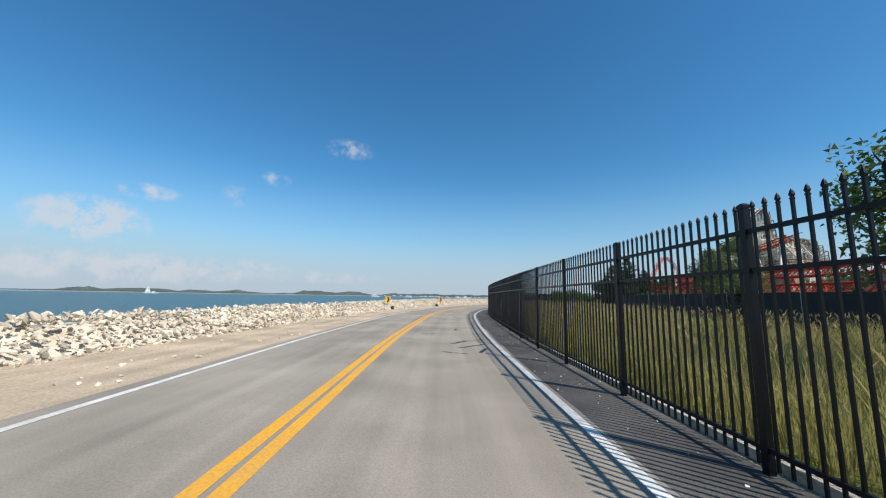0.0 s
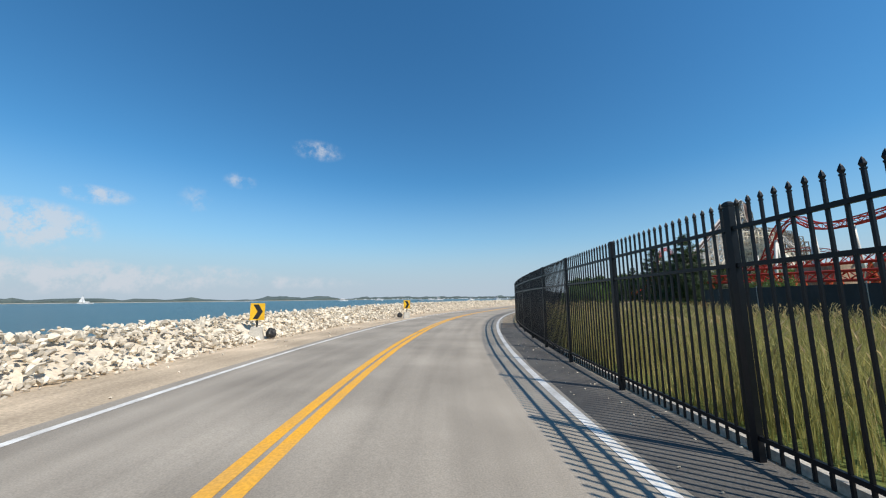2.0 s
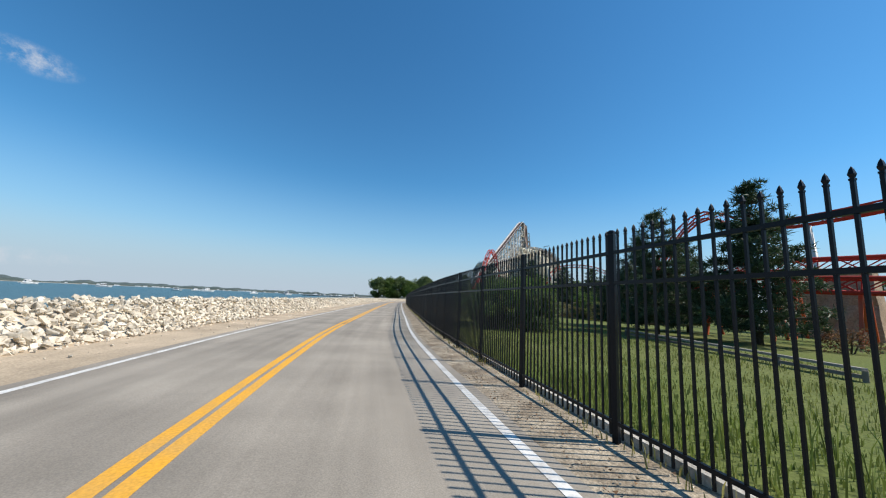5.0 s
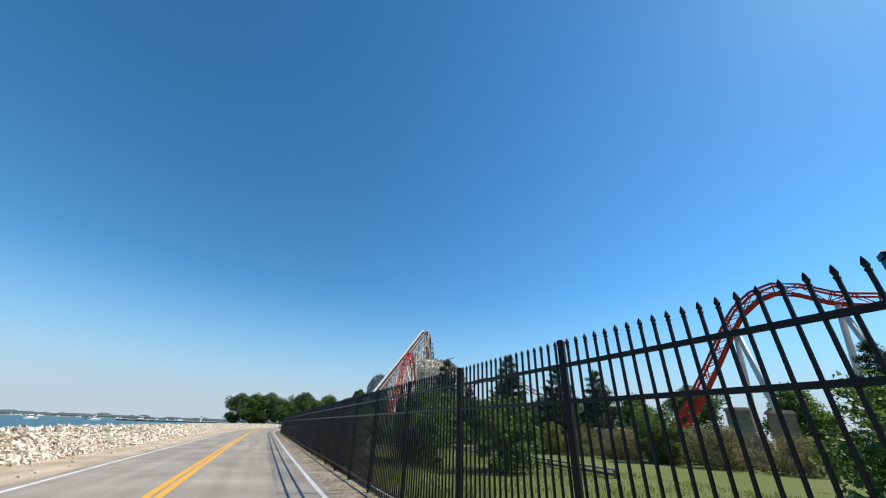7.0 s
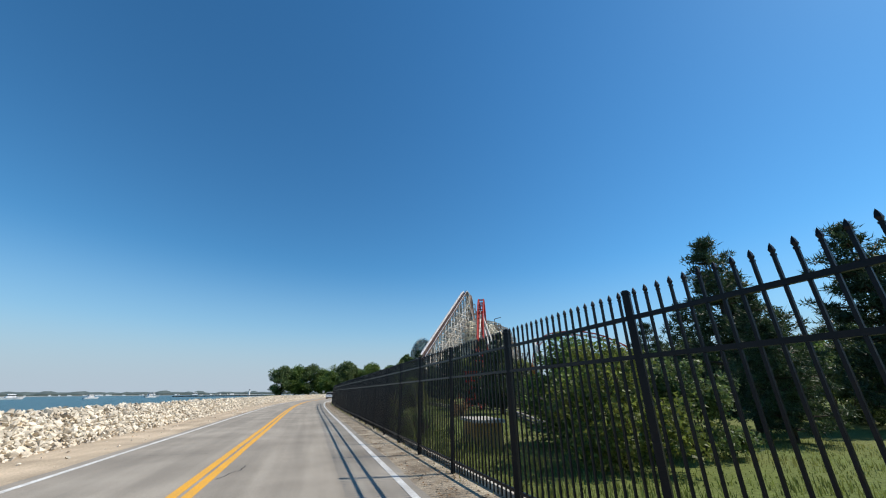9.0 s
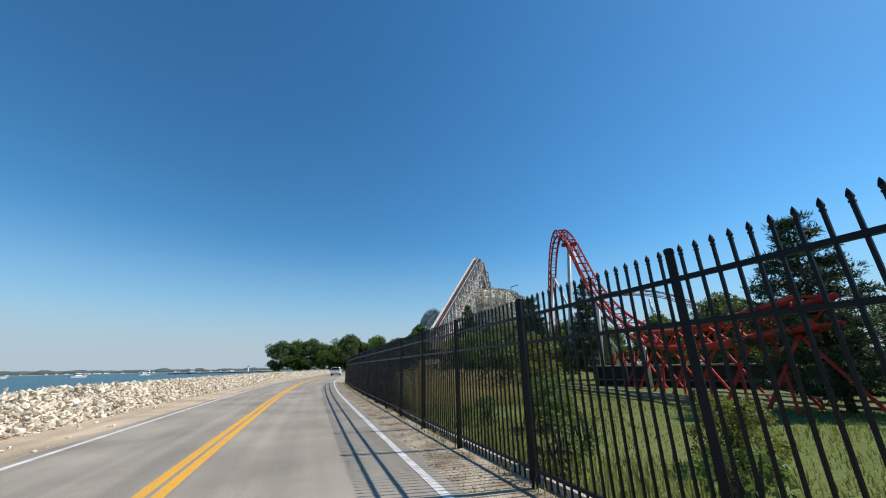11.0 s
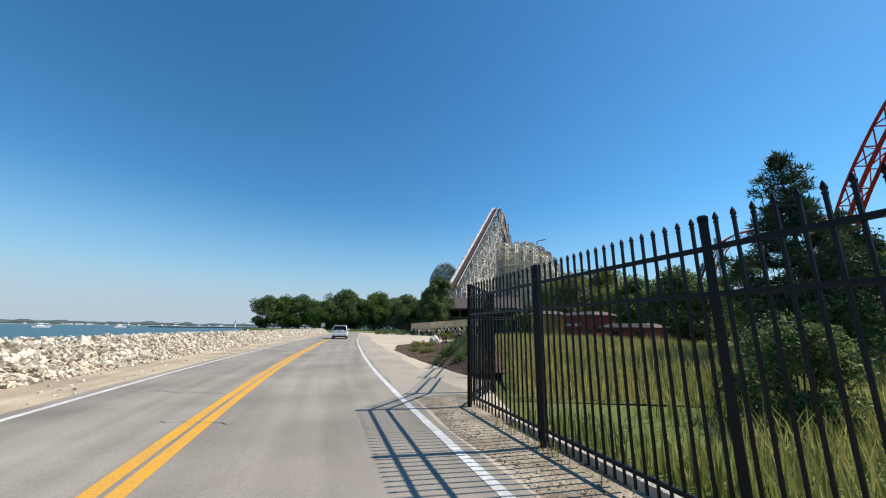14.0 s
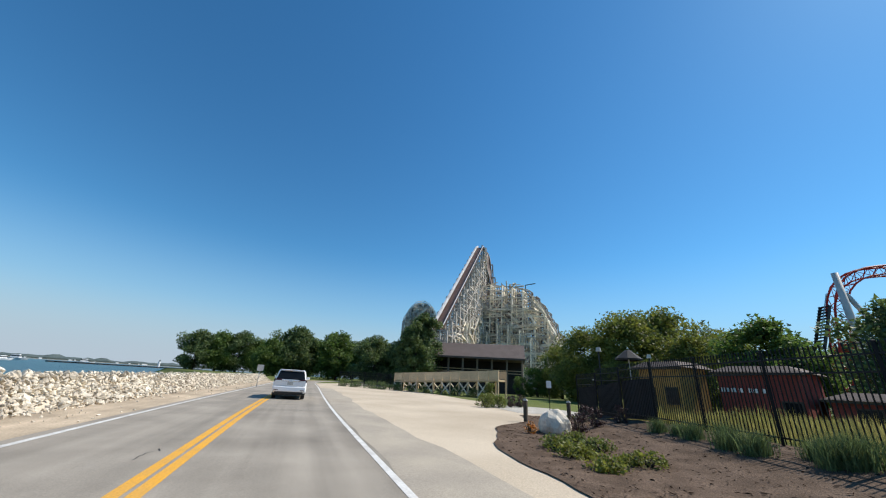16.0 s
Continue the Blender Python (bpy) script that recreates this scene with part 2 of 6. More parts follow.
RUST_LEAF = material("rust_leaf", (0.17, 0.085, 0.04), 0.8, second=(0.22, 0.14, 0.07), scale=1.5, fine=20, bump=0, island_tint=0.4, through=0.3)
KHAKI_LEAF = material("khaki_leaf", (0.24, 0.20, 0.085), 0.8, second=(0.19, 0.18, 0.07), scale=1.0, fine=20, bump=0, island_tint=0.35, through=0.35)
FLOWER = material("orange_flower", (0.75, 0.28, 0.02), 0.6, scale=3, fine=20, bump=0, island_tint=0.3)
PLUM = material("plum_leaf", (0.06, 0.022, 0.02), 0.6, scale=2, fine=20, bump=0, island_tint=0.4)
BARK = material("bark", (0.09, 0.07, 0.05), 0.95, scale=3, fine=18, bump=0.8, spread=0.4)
RED_STEEL = material("red_steel", (0.48, 0.044, 0.028), 0.6, second=(0.40, 0.034, 0.024), scale=0.8, fine=20, bump=0.02, spread=0.1, spec=0.2)
TAN_STONE = material("tan_stone", (0.40, 0.30, 0.18), 0.92, second=(0.30, 0.22, 0.13), scale=1.4, fine=12, bump=0.6, spread=0.2, random_tint=0.12)
ORANGE_STEEL = material("orange_steel", (0.62, 0.11, 0.03), 0.45, second=(0.52, 0.08, 0.025), scale=0.8, fine=20, bump=0.02, spread=0.1)
PALE_STEEL = material("pale_steel", (0.62, 0.59, 0.53), 0.5, second=(0.50, 0.47, 0.42), scale=0.8, fine=20, bump=0.03, spread=0.1)
OLD_WOOD = material("weathered_wood", (0.56, 0.51, 0.45), 0.9, second=(0.38, 0.34, 0.29), scale=0.2, fine=5, bump=0.1, spread=0.2, island_tint=0.35)
NEW_WOOD = material("yellowed_wood", (0.82, 0.745, 0.61), 0.9, second=(0.64, 0.57, 0.45), scale=0.2, fine=5, bump=0.1, spread=0.2, island_tint=0.35)
# dark timber; also stands in for shade on the coaster's inner rows and station posts
DARK_AND_SHADE_WOOD = material("dark_and_shade_timber", (0.20, 0.165, 0.13), 0.9, second=(0.13, 0.105, 0.08), scale=0.2, fine=5, bump=0.1, spread=0.2, island_tint=0.4)
GREY_TIMBER = material("grey_timber", (0.31, 0.28, 0.24), 0.9, second=(0.22, 0.19, 0.16), scale=0.8, fine=12, bump=0.2, spread=0.25)
OLD_ASPHALT = material("old_asphalt", (0.075, 0.072, 0.068), 0.92, second=(0.14, 0.13, 0.115), scale=0.9, fine=45, bump=0.5, spread=0.3, spec=0.2)
DECK_WOOD = material("deck_wood", (0.66, 0.50, 0.31), 0.9, second=(0.54, 0.41, 0.26), scale=0.6, fine=12, bump=0.2, spread=0.2, random_tint=0.15)
TRACK_BROWN = material("brown_track", (0.13, 0.065, 0.045), 0.6, scale=0.6, fine=8, bump=0.1)
WHITE_RAIL = material("white_rail", (0.72, 0.71, 0.70), 0.6, scale=0.6, fine=8, bump=0.05, spread=0.1)
ROOF = material("brown_roof", (0.095, 0.070, 0.060), 0.85, second=(0.12, 0.09, 0.078), scale=0.6, fine=9, bump=0.3)
DARK_WALL = material("dark_wall", (0.035, 0.03, 0.028), 0.9, scale=0.6, fine=9)
TAN_BOARD = material("tan_board", (0.46, 0.26, 0.075), 0.85, second=(0.37, 0.20, 0.055), scale=0.7, fine=14, bump=0.2)
RED_BOARD = material("red_board", (0.30, 0.052, 0.038), 0.8, second=(0.21, 0.040, 0.030), scale=0.7, fine=14, bump=0.2)
FABRIC = material("black_fabric", (0.018, 0.019, 0.022), 0.85, second=(0.03, 0.031, 0.035), scale=0.7, fine=24, bump=0.3)
SIGN_YELLOW = material("sign_yellow", (0.82, 0.47, 0.015), 0.45, scale=2, fine=20, bump=0.02, spread=0.06)
SIGN_BLACK = material("sign_black", (0.012, 0.012, 0.012), 0.5, scale=2, fine=20, bump=0)
GALV = material("galvanised", (0.42, 0.42, 0.41), 0.45, metal=0.8, scale=2, fine=30, bump=0.05)
GREY_SIGN = material("grey_sign", (0.5, 0.49, 0.46), 0.7, scale=2, fine=20, bump=0.02)
CAR_WHITE = material("white_paint", (0.87, 0.87, 0.87), 0.2, second=(0.84, 0.84, 0.85), scale=2, fine=60, bump=0.0, spread=0.02)
CAR_GLASS = material("dark_glass", (0.010, 0.012, 0.014), 0.08, scale=2, fine=40, bump=0, spread=0.1, spec=0.2)
CAR_BLACK = material("black_plastic", (0.02, 0.02, 0.02), 0.55, scale=2, fine=60, bump=0.1)
TYRE = material("tyre", (0.018, 0.018, 0.018), 0.9, scale=5, fine=60, bump=0.2)
CHROME = material("chrome", (0.6, 0.6, 0.6), 0.15, metal=1.0, scale=2, fine=40, bump=0, spread=0.05)
TAIL_RED = material("tail_red", (0.05, 0.008, 0.008), 0.2, scale=4, fine=40, bump=0)
BOAT_WHITE = material("boat_white", (0.8, 0.8, 0.79), 0.4, scale=0.5, fine=6, bump=0, spread=0.06)
# distance haze over the woods is mixed into this bluish base colour
SHORE = material("hazed_far_woods", (0.060, 0.085, 0.082), 0.95, second=(0.090, 0.115, 0.105), scale=0.05, fine=0.5, bump=0, spread=0.3)
BEACH = material("far_beach", (0.42, 0.38, 0.31), 0.95, scale=0.05, fine=0.5, bump=0, spread=0.1)


def water_material():
    m = bpy.data.materials.new("lake_water")
    m.use_nodes = True
    nt = m.node_tree
    b = nt.nodes["Principled BSDF"]
    b.inputs["Base Color"].default_value = (0.030, 0.105, 0.125, 1)
    b.inputs["Roughness"].default_value = 0.28
    b.inputs["IOR"].default_value = 1.33
    geo = nt.nodes.new("ShaderNodeNewGeometry")
    heights = []
    for scale, strength in ((0.5, 1.0), (2.6, 0.4), (0.05, 2.0)):
        n = nt.nodes.new("ShaderNodeTexNoise")
        n.inputs["Scale"].default_value, n.inputs["Detail"].default_value = scale, 4
        nt.links.new(geo.outputs["Position"], n.inputs["Vector"])
        k = nt.nodes.new("ShaderNodeMath")
        k.operation = "MULTIPLY"
        k.inputs[1].default_value = strength
        nt.links.new(n.outputs["Fac"], k.inputs[0])
        heights.append(k)
    a = nt.nodes.new("ShaderNodeMath")
    nt.links.new(heights[0].outputs[0], a.inputs[0])
    nt.links.new(heights[1].outputs[0], a.inputs[1])
    bp = nt.nodes.new("ShaderNodeBump")
    bp.inputs["Strength"].default_value, bp.inputs["Distance"].default_value = 0.9, 0.5
    nt.links.new(a.outputs[0], bp.inputs["Height"])
    nt.links.new(bp.outputs["Normal"], b.inputs["Normal"])
    # broad wind streaks
    mix = nt.nodes.new("ShaderNodeMix")
    mix.data_type = "RGBA"
    mix.inputs[6].default_value, mix.inputs[7].default_value = (0.017, 0.056, 0.072, 1), (0.030, 0.088, 0.100, 1)
    nt.links.new(heights[2].outputs[0], mix.inputs[0])
    nt.links.new(mix.outputs[2], b.inputs["Base Color"])
    return m


WATER = water_material()


def wear_lanes(m):
    """Long streaks along the driving lanes and dark patches, by the road's own length and breadth."""
    nt = m.node_tree
    b = nt.nodes["Principled BSDF"]
    old = b.inputs["Base Color"].links[0].from_socket
    uv = nt.nodes.new("ShaderNodeUVMap")
    stretch = nt.nodes.new("ShaderNodeMapping")
    stretch.inputs["Scale"].default_value = (1.3, 0.045, 1)
    nt.links.new(uv.outputs[0], stretch.inputs["Vector"])
    n = nt.nodes.new("ShaderNodeTexNoise")
    n.inputs["Scale"].default_value, n.inputs["Detail"].default_value = 1.6, 6
    nt.links.new(stretch.outputs[0], n.inputs["Vector"])
    patch = nt.nodes.new("ShaderNodeTexNoise")
    patch.inputs["Scale"].default_value, patch.inputs["Detail"].default_value = 0.5, 8
    nt.links.new(uv.outputs[0], patch.inputs["Vector"])
    add = nt.nodes.new("ShaderNodeMath")
    nt.links.new(n.outputs["Fac"], add.inputs[0])
    nt.links.new(patch.outputs["Fac"], add.inputs[1])
    k = nt.nodes.new("ShaderNodeMapRange")
    k.inputs["From Min"].default_value, k.inputs["From Max"].default_value = 0.7, 1.3
    k.inputs["To Min"].default_value, k.inputs["To Max"].default_value = 0.74, 1.2
    nt.links.new(add.outputs[0], k.inputs["Value"])
    h = nt.nodes.new("ShaderNodeHueSaturation")
    nt.links.new(k.outputs["Result"], h.inputs["Value"])
    nt.links.new(old, h.inputs["Color"])
    nt.links.new(h.outputs["Color"], b.inputs["Base Color"])


wear_lanes(ASPHALT)
wear_lanes(SAND)


# ---- mesh helpers ----
class Shape:
    """Collects vertices and faces of one mesh."""

    def __init__(self):
        self.v, self.f, self.uv = [], [], []

    def add(self, verts, faces):
        n = len(self.v)
        self.v.extend(tuple(p) for p in verts)
        self.f.extend(tuple(i + n for i in q) for q in faces)
        return self

    def box(self, centre, size, turn=0.0, taper=1.0):
        sx, sy, sz = (a / 2 for a in size)
        c, s = math.cos(turn), math.sin(turn)
        pts = []
        for z, k in ((-sz, 1.0), (sz, taper)):
            for x, y in ((-sx, -sy), (sx, -sy), (sx, sy), (-sx, sy)):
                x, y = x * k, y * k
                pts.append((centre[0] + x * c - y * s, centre[1] + x * s + y * c, centre[2] + z))
        return self.add(pts, [(3, 2, 1, 0), (4, 5, 6, 7), (0, 1, 5, 4), (1, 2, 6, 5), (2, 3, 7, 6), (3, 0, 4, 7)])

    def beam(self, a, b, w, h=None):
        a, b = Vector(a), Vector(b)
        d = (b - a).normalized()
        side = d.cross(Vector((0, 0, 1)))
        side = Vector((1, 0, 0)) if side.length < 1e-4 else side.normalized()
        up = side.cross(d)
        h = h or w
        pts = [p + side * (i * w / 2) + up * (j * h / 2) for p in (a, b) for i, j in ((-1, -1), (1, -1), (1, 1), (-1, 1))]
        return self.add(pts, [(0, 1, 2, 3), (7, 6, 5, 4), (1, 0, 4, 5), (2, 1, 5, 6), (3, 2, 6, 7), (0, 3, 7, 4)])

    def tube(self, points, radii, n=8):
        pts = [Vector(p) for p in points]
        if isinstance(radii, (int, float)):
            radii = [radii] * len(pts)
        verts, faces = [], []
        for i, p in enumerate(pts):
            d = (pts[min(i + 1, len(pts) - 1)] - pts[max(i - 1, 0)]).normalized()
            side = d.cross(Vector((0.31, 0.95, 0.02)))
            side = d.cross(Vector((0, 0, 1))).normalized() if side.length < 0.1 else side.normalized()
            up = side.cross(d)
            for k in range(n):
                t = 2 * math.pi * k / n
                verts.append(p + (side * math.cos(t) + up * math.sin(t)) * radii[i])
        for i in range(len(pts) - 1):
            for k in range(n):
                faces.append((i * n + k, i * n + (k + 1) % n, (i + 1) * n + (k + 1) % n, (i + 1) * n + k))
        faces.append(tuple(range(n))[::-1])
        faces.append(tuple(range((len(pts) - 1) * n, len(pts) * n)))
        return self.add(verts, faces)

    def mesh(self, name, mat, smooth=False):
        me = bpy.data.meshes.new(name)
        me.from_pydata(self.v, [], self.f)
        me.materials.append(mat)
        if smooth:
            me.polygons.foreach_set("use_smooth", [True] * len(me.polygons))
        me.update()
        return me


def part(name, shape, mat, parent, label="", smooth=False, at=None):
    """One mesh object under a thing or a part."""
    me = shape if isinstance(shape, bpy.types.Mesh) else shape.mesh(name, mat, smooth)
    ob = new(name, me)
    ob.parent = parent
    if at is not None:
        ob.matrix_basis = at
    return tagged(ob, label) if label else ob


def thing(name, m, label, category, group="", kind=""):
    ob = new(name)
    ob.empty_display_size = 0.2
    ob.matrix_basis = m
    return tagged(ob, label, category, group, kind)


def solid(name, shape, mat, label, category, group="", kind="", smooth=False):
    return tagged(new(name, shape.mesh(name, mat, smooth)), label, category, group, kind)


def smooth_line(points, step=1.0):
    """A Catmull-Rom curve through the points, sampled about every step metres."""
    pts = [Vector(p) for p in points]
    pts = [pts[0] * 2 - pts[1]] + pts + [pts[-1] * 2 - pts[-2]]
    out = []
    for i in range(1, len(pts) - 2):
        a, b, c, d = pts[i - 1:i + 3]
        n = max(1, int((c - b).length / step))
        for k in range(n):
            t = k / n
            out.append(0.5 * (2 * b + (c - a) * t + (2 * a - 5 * b + 4 * c - d) * t * t + (3 * b - a - 3 * c + d) * t ** 3))
    return out + [pts[-2]]

# ---- the road's line: distance along it, and metres to its right ----
ROAD = smooth_line([(0, -60), (0, -30), (0, 0), (0.2, 16.8), (1.63, 33.7), (5.74, 50.3), (12.87, 66.3), (21.8, 82.1), (31.15, 98.2), (40.5, 114.0), (49.6, 129.4),
                    (58.6, 144.1), (68.2, 158.5), (78.4, 172.0), (89.2, 185.6), (107, 207), (124.5, 228), (141, 243), (160, 252), (185, 257)], 1.0)
ROAD_S = [0.0]
for a, b in zip(ROAD, ROAD[1:]):
    ROAD_S.append(ROAD_S[-1] + (b - a).length)
START = min(range(len(ROAD)), key=lambda i: ROAD[i].length)
ROAD_S = [s - ROAD_S[START] for s in ROAD_S]
FAR = ROAD_S[-1]


def along(s, right=0.0, z=0.0):
    """The point s metres along the road and so far to its right."""
    i = max(0, min(len(ROAD) - 2, int(np.searchsorted(ROAD_S, s)) - 1))
    k = (s - ROAD_S[i]) / (ROAD_S[i + 1] - ROAD_S[i])
    p = ROAD[i].lerp(ROAD[i + 1], k)
    d0 = (ROAD[min(i + 1, len(ROAD) - 1)] - ROAD[max(i - 1, 0)]).normalized()
    d1 = (ROAD[min(i + 2, len(ROAD) - 1)] - ROAD[i]).normalized()
    d = d0.lerp(d1, k).normalized()
    return Vector((p.x + d.y * right, p.y - d.x * right, z))


def heading(s):
    d = along(s + 0.5) - along(s - 0.5)
    return math.atan2(d.y, d.x)


def ribbon(s0, s1, edges, step=1.5, wobble=0.0):
    """A strip along the road through (right, z) columns."""
    sh = Shape()
    n = int((s1 - s0) / step) + 1
    m = len(edges)
    for i in range(n + 1):
        s = s0 + (s1 - s0) * i / n
        for j, (r, z) in enumerate(edges):
            w = wobble * (noise.noise((s * 0.35, j * 7.3, 1.0)) + 0.6 * noise.noise((s * 1.3, j * 3.1, 4.0))) if j in (0, m - 1) else 0.0
            sh.v.append(tuple(along(s, r + w, z)))
            sh.uv.append((r, s))
    for i in range(n):
        for j in range(m - 1):
            a = i * m + j
            sh.f.append((a, a + 1, a + m + 1, a + m))
    return sh


# ---- ground and water ----
SHORE_L = -9.0


def land():
    edge = [along(s, SHORE_L) for s in np.arange(-60, 250, 4)]
    edge += smooth_line([along(254, SHORE_L), (138, 275, 0), (150, 320, 0), (166, 380, 0), (182, 425, 0), (215, 440, 0), (300, 430, 0), (700, 520, 0), (3000, 900, 0)], 14)
    sh = Shape()
    n = len(edge)
    rim = [Vector((SHORE_L, -2500, 0))] + [Vector((p[0], p[1], 0)) for p in edge]
    far = Vector((4500, -2500, 0))
    corner = Vector((4500, 900, 0))
    top = [tuple(p) for p in rim] + [tuple(corner), tuple(far)]
    sh.v.extend(top)
    sh.f.append(tuple(range(len(top)))[::-1])
    # bank that drops into the lake
    k = len(rim)
    for drop, out in ((-1.1, 1.8), (-2.6, 5.0), (-4.5, 12.0)):
        for i, p in enumerate(rim):
            d = (rim[min(i + 1, k - 1)] - rim[max(i - 1, 0)]).normalized()
            sh.v.append((p.x - d.y * out, p.y + d.x * out, drop))
    base = [0, len(top), len(top) + k, len(top) + 2 * k]
    for a, b in zip(base, base[1:]):
        for i in range(k - 1):
            sh.f.append((a + i, a + i + 1, b + i + 1, b + i))
    return sh


solid("ground", land(), GROUND, "dull green grassy ground of the lakeside park", "ground", kind="structure")
lake = Shape()
lake.v = [(-4900, -2500, -2.2), (4900, -2500, -2.2), (4900, 4900, -2.2), (-4900, 4900, -2.2)]
lake.f = [(0, 1, 2, 3)]
solid("water", lake, WATER, "blue-green lake water with small wind ripples", "water", kind="structure")

def tracked(name, sh, mat, label, category, kind):
    """A strip whose texture follows its length."""
    ob = solid(name, sh, mat, label, category, kind=kind)
    layer = ob.data.uv_layers.new(name="UVMap")
    for loop in ob.data.loops:
        layer.data[loop.index].uv = sh.uv[loop.vertex_index]
    return ob


# ---- road, shoulders, lines ----
tracked("shoulder", ribbon(-60, 262, [(-9.2, 0.05), (-7.0, 0.012), (-4.4, 0.004)], wobble=0.25), SAND,
      "pale sandy shoulder between the road and the rubble bank", "shoulder", kind="structure")
tracked("road", ribbon(-60, FAR - 1, [(-4.95, 0.008), (-1.7, 0.03), (1.95, 0.010)], wobble=0.10), ASPHALT, "sun-bleached grey two-lane asphalt road", "road",
      kind="structure")
solid("verge", ribbon(-60, 172.6, [(1.85, 0.004), (2.5, 0.02), (3.25, 0.03)], wobble=0.12), DIRT, "dusty dirt verge with dry litter along the fence", "verge",
      kind="structure")

solid("asphalt_shoulder", ribbon(-60, 44, [(1.88, 0.012), (2.4, 0.028), (2.94, 0.036)], wobble=0.10), OLD_ASPHALT, "dark cracked asphalt shoulder beside the fence", "shoulder",
      kind="structure")


def line_ribbon(s0, s1, right, wide, lift):
    road_z = lambda r: 0.008 + 0.022 * (r + 4.95) / 3.25 if r < -1.7 else 0.03 - 0.02 * (r + 1.7) / 3.65
    return ribbon(s0, s1, [(right - wide / 2, road_z(right - wide / 2) + lift), (right + wide / 2, road_z(right + wide / 2) + lift)], step=1.5, wobble=0.012)


solid("edge_line_right", line_ribbon(-60, FAR - 2, 1.73, 0.13, 0.005), WHITE_LINE, "worn white edge line painted beside the fence", "road marking", kind="structure")
solid("edge_line_left", line_ribbon(-60, FAR - 2, -4.62, 0.13, 0.005), WHITE_LINE, "worn white edge line painted beside the sandy shoulder", "road marking",
      kind="structure")
for i, r in enumerate((-1.815, -1.585)):
    solid("centre_line_%d" % (i + 1), line_ribbon(-60, FAR - 2, r, 0.165, 0.005), YELLOW_LINE, "yellow half of the double centre line", "road marking", kind="structure")


# tar patches and cracks on the driving lane
def tar_squiggle(s, r, length, turn, wide):
    pts = []
    for i in range(9):
        t = i / 8 - 0.5
        u = t * length * math.cos(turn) + 0.12 * noise.noise((s + i * 0.9, r, 3))
        w = t * length * math.sin(turn) + 0.15 * noise.noise((s, r + i * 0.8, 8))
        pts.append(along(s + u, r + w, (0.03 - 0.0055 * (r + w + 1.7) if r + w > -1.7 else 0.008 + 0.00677 * (r + w + 4.95)) + 0.003))
    sh = Shape()
    for p in pts:
        sh.v += [(p.x - wide / 2, p.y, p.z + 0.003), (p.x + wide / 2, p.y, p.z + 0.003)]
    sh.f = [(2 * i, 2 * i + 1, 2 * i + 3, 2 * i + 2) for i in range(8)]
    return sh


rng = random.Random(5)
for s, r, n in ((10.5, 1.2, 0.9), (11.3, 0.9, 1.3), (12.2, 0.6, 1.0), (10.0, 0.3, 0.7), (14.5, -0.6, 0.6), (13.0, 1.4, 1.6), (16.5, 0.5, 0.8)):
    solid("tar_crack", tar_squiggle(s, r, n, rng.uniform(-1.2, 1.2), rng.uniform(0.05, 0.13)), TAR, "dark tar-filled crack in the asphalt", "road crack", kind="structure")

for _ in range(26):
    s, r = rng.uniform(18, 205), rng.uniform(-4.2, 1.2)
    solid("tar_crack", tar_squiggle(s, r, rng.uniform(0.6, 1.9), rng.choice((0.1, 1.4, -1.3, 0.25)) + rng.uniform(-0.2, 0.2), rng.uniform(0.012, 0.03)), TAR, "thin dark crack in the asphalt", "road crack",
          kind="structure")


# ---- turnout, planting bed ----
def sheet(points, z, wobble=0.0, step=1.0):
    pts = smooth_line([(*p, 0) for p in points] + [(*points[0], 0)], step)[:-1]
    sh = Shape()
    sh.v = [(p.x + wobble * noise.noise((p.x, p.y, 1)), p.y + wobble * noise.noise((p.x, p.y, 9)), z) for p in pts]
    sh.f = [tuple(range(len(pts)))]
    return sh


F2 = Vector((math.cos(radians(32)), math.sin(radians(32)), 0))
N_F2 = Vector((-F2.y, F2.x, 0))
RISE0 = Vector((67.14, 151.94, 0))
BED_EDGE = ((5.2, 8.7, 12.0, 18.0, 24.6, 29.9, 33.2, 37.0), (0.3, 2.1, 3.6, 6.0, 7.4, 6.5, 4.4, 3.9))


def ease(a, b, x):
    k = max(0.0, min(1.0, (x - a) / (b - a)))
    return k * k * (3 - 2 * k)


def rise_at(u, v):
    """Height of the low rise under the second fence: u metres along it, v metres out towards the road."""
    top = 0.45 * ease(2.5, 9.0, u) * (1 - ease(30, 38, u))
    if v > 0:
        return top * (1 - ease(0.2, max(0.6, min(4.5, float(np.interp(u, *BED_EDGE)))), v))
    return top * (1 - ease(10, 16, -v))


def rise_z(x, y):
    d = Vector((x, y, 0)) - RISE0
    return rise_at(d.dot(F2), d.dot(N_F2))


def rise_sheet(us, vs, lift):
    """A grid over the rise; vs(u) gives the two sides at u."""
    sh = Shape()
    m = 13
    for u in us:
        v0, v1 = vs(u)
        for j in range(m):
            v = v0 + (v1 - v0) * j / (m - 1)
            p = RISE0 + F2 * u + N_F2 * v
            w = 0.05 * abs(noise.noise((p.x * 0.9, p.y * 0.9, 2))) + 0.02 * abs(noise.noise((p.x * 3.1, p.y * 3.1, 5))) if 0 < j < m - 1 else 0.0
            sh.v.append((p.x, p.y, rise_at(u, v) + lift + w))
    n = len(us)
    sh.f = [(i * m + j, i * m + j + 1, (i + 1) * m + j + 1, (i + 1) * m + j) for i in range(n - 1) for j in range(m - 1)]
    return sh


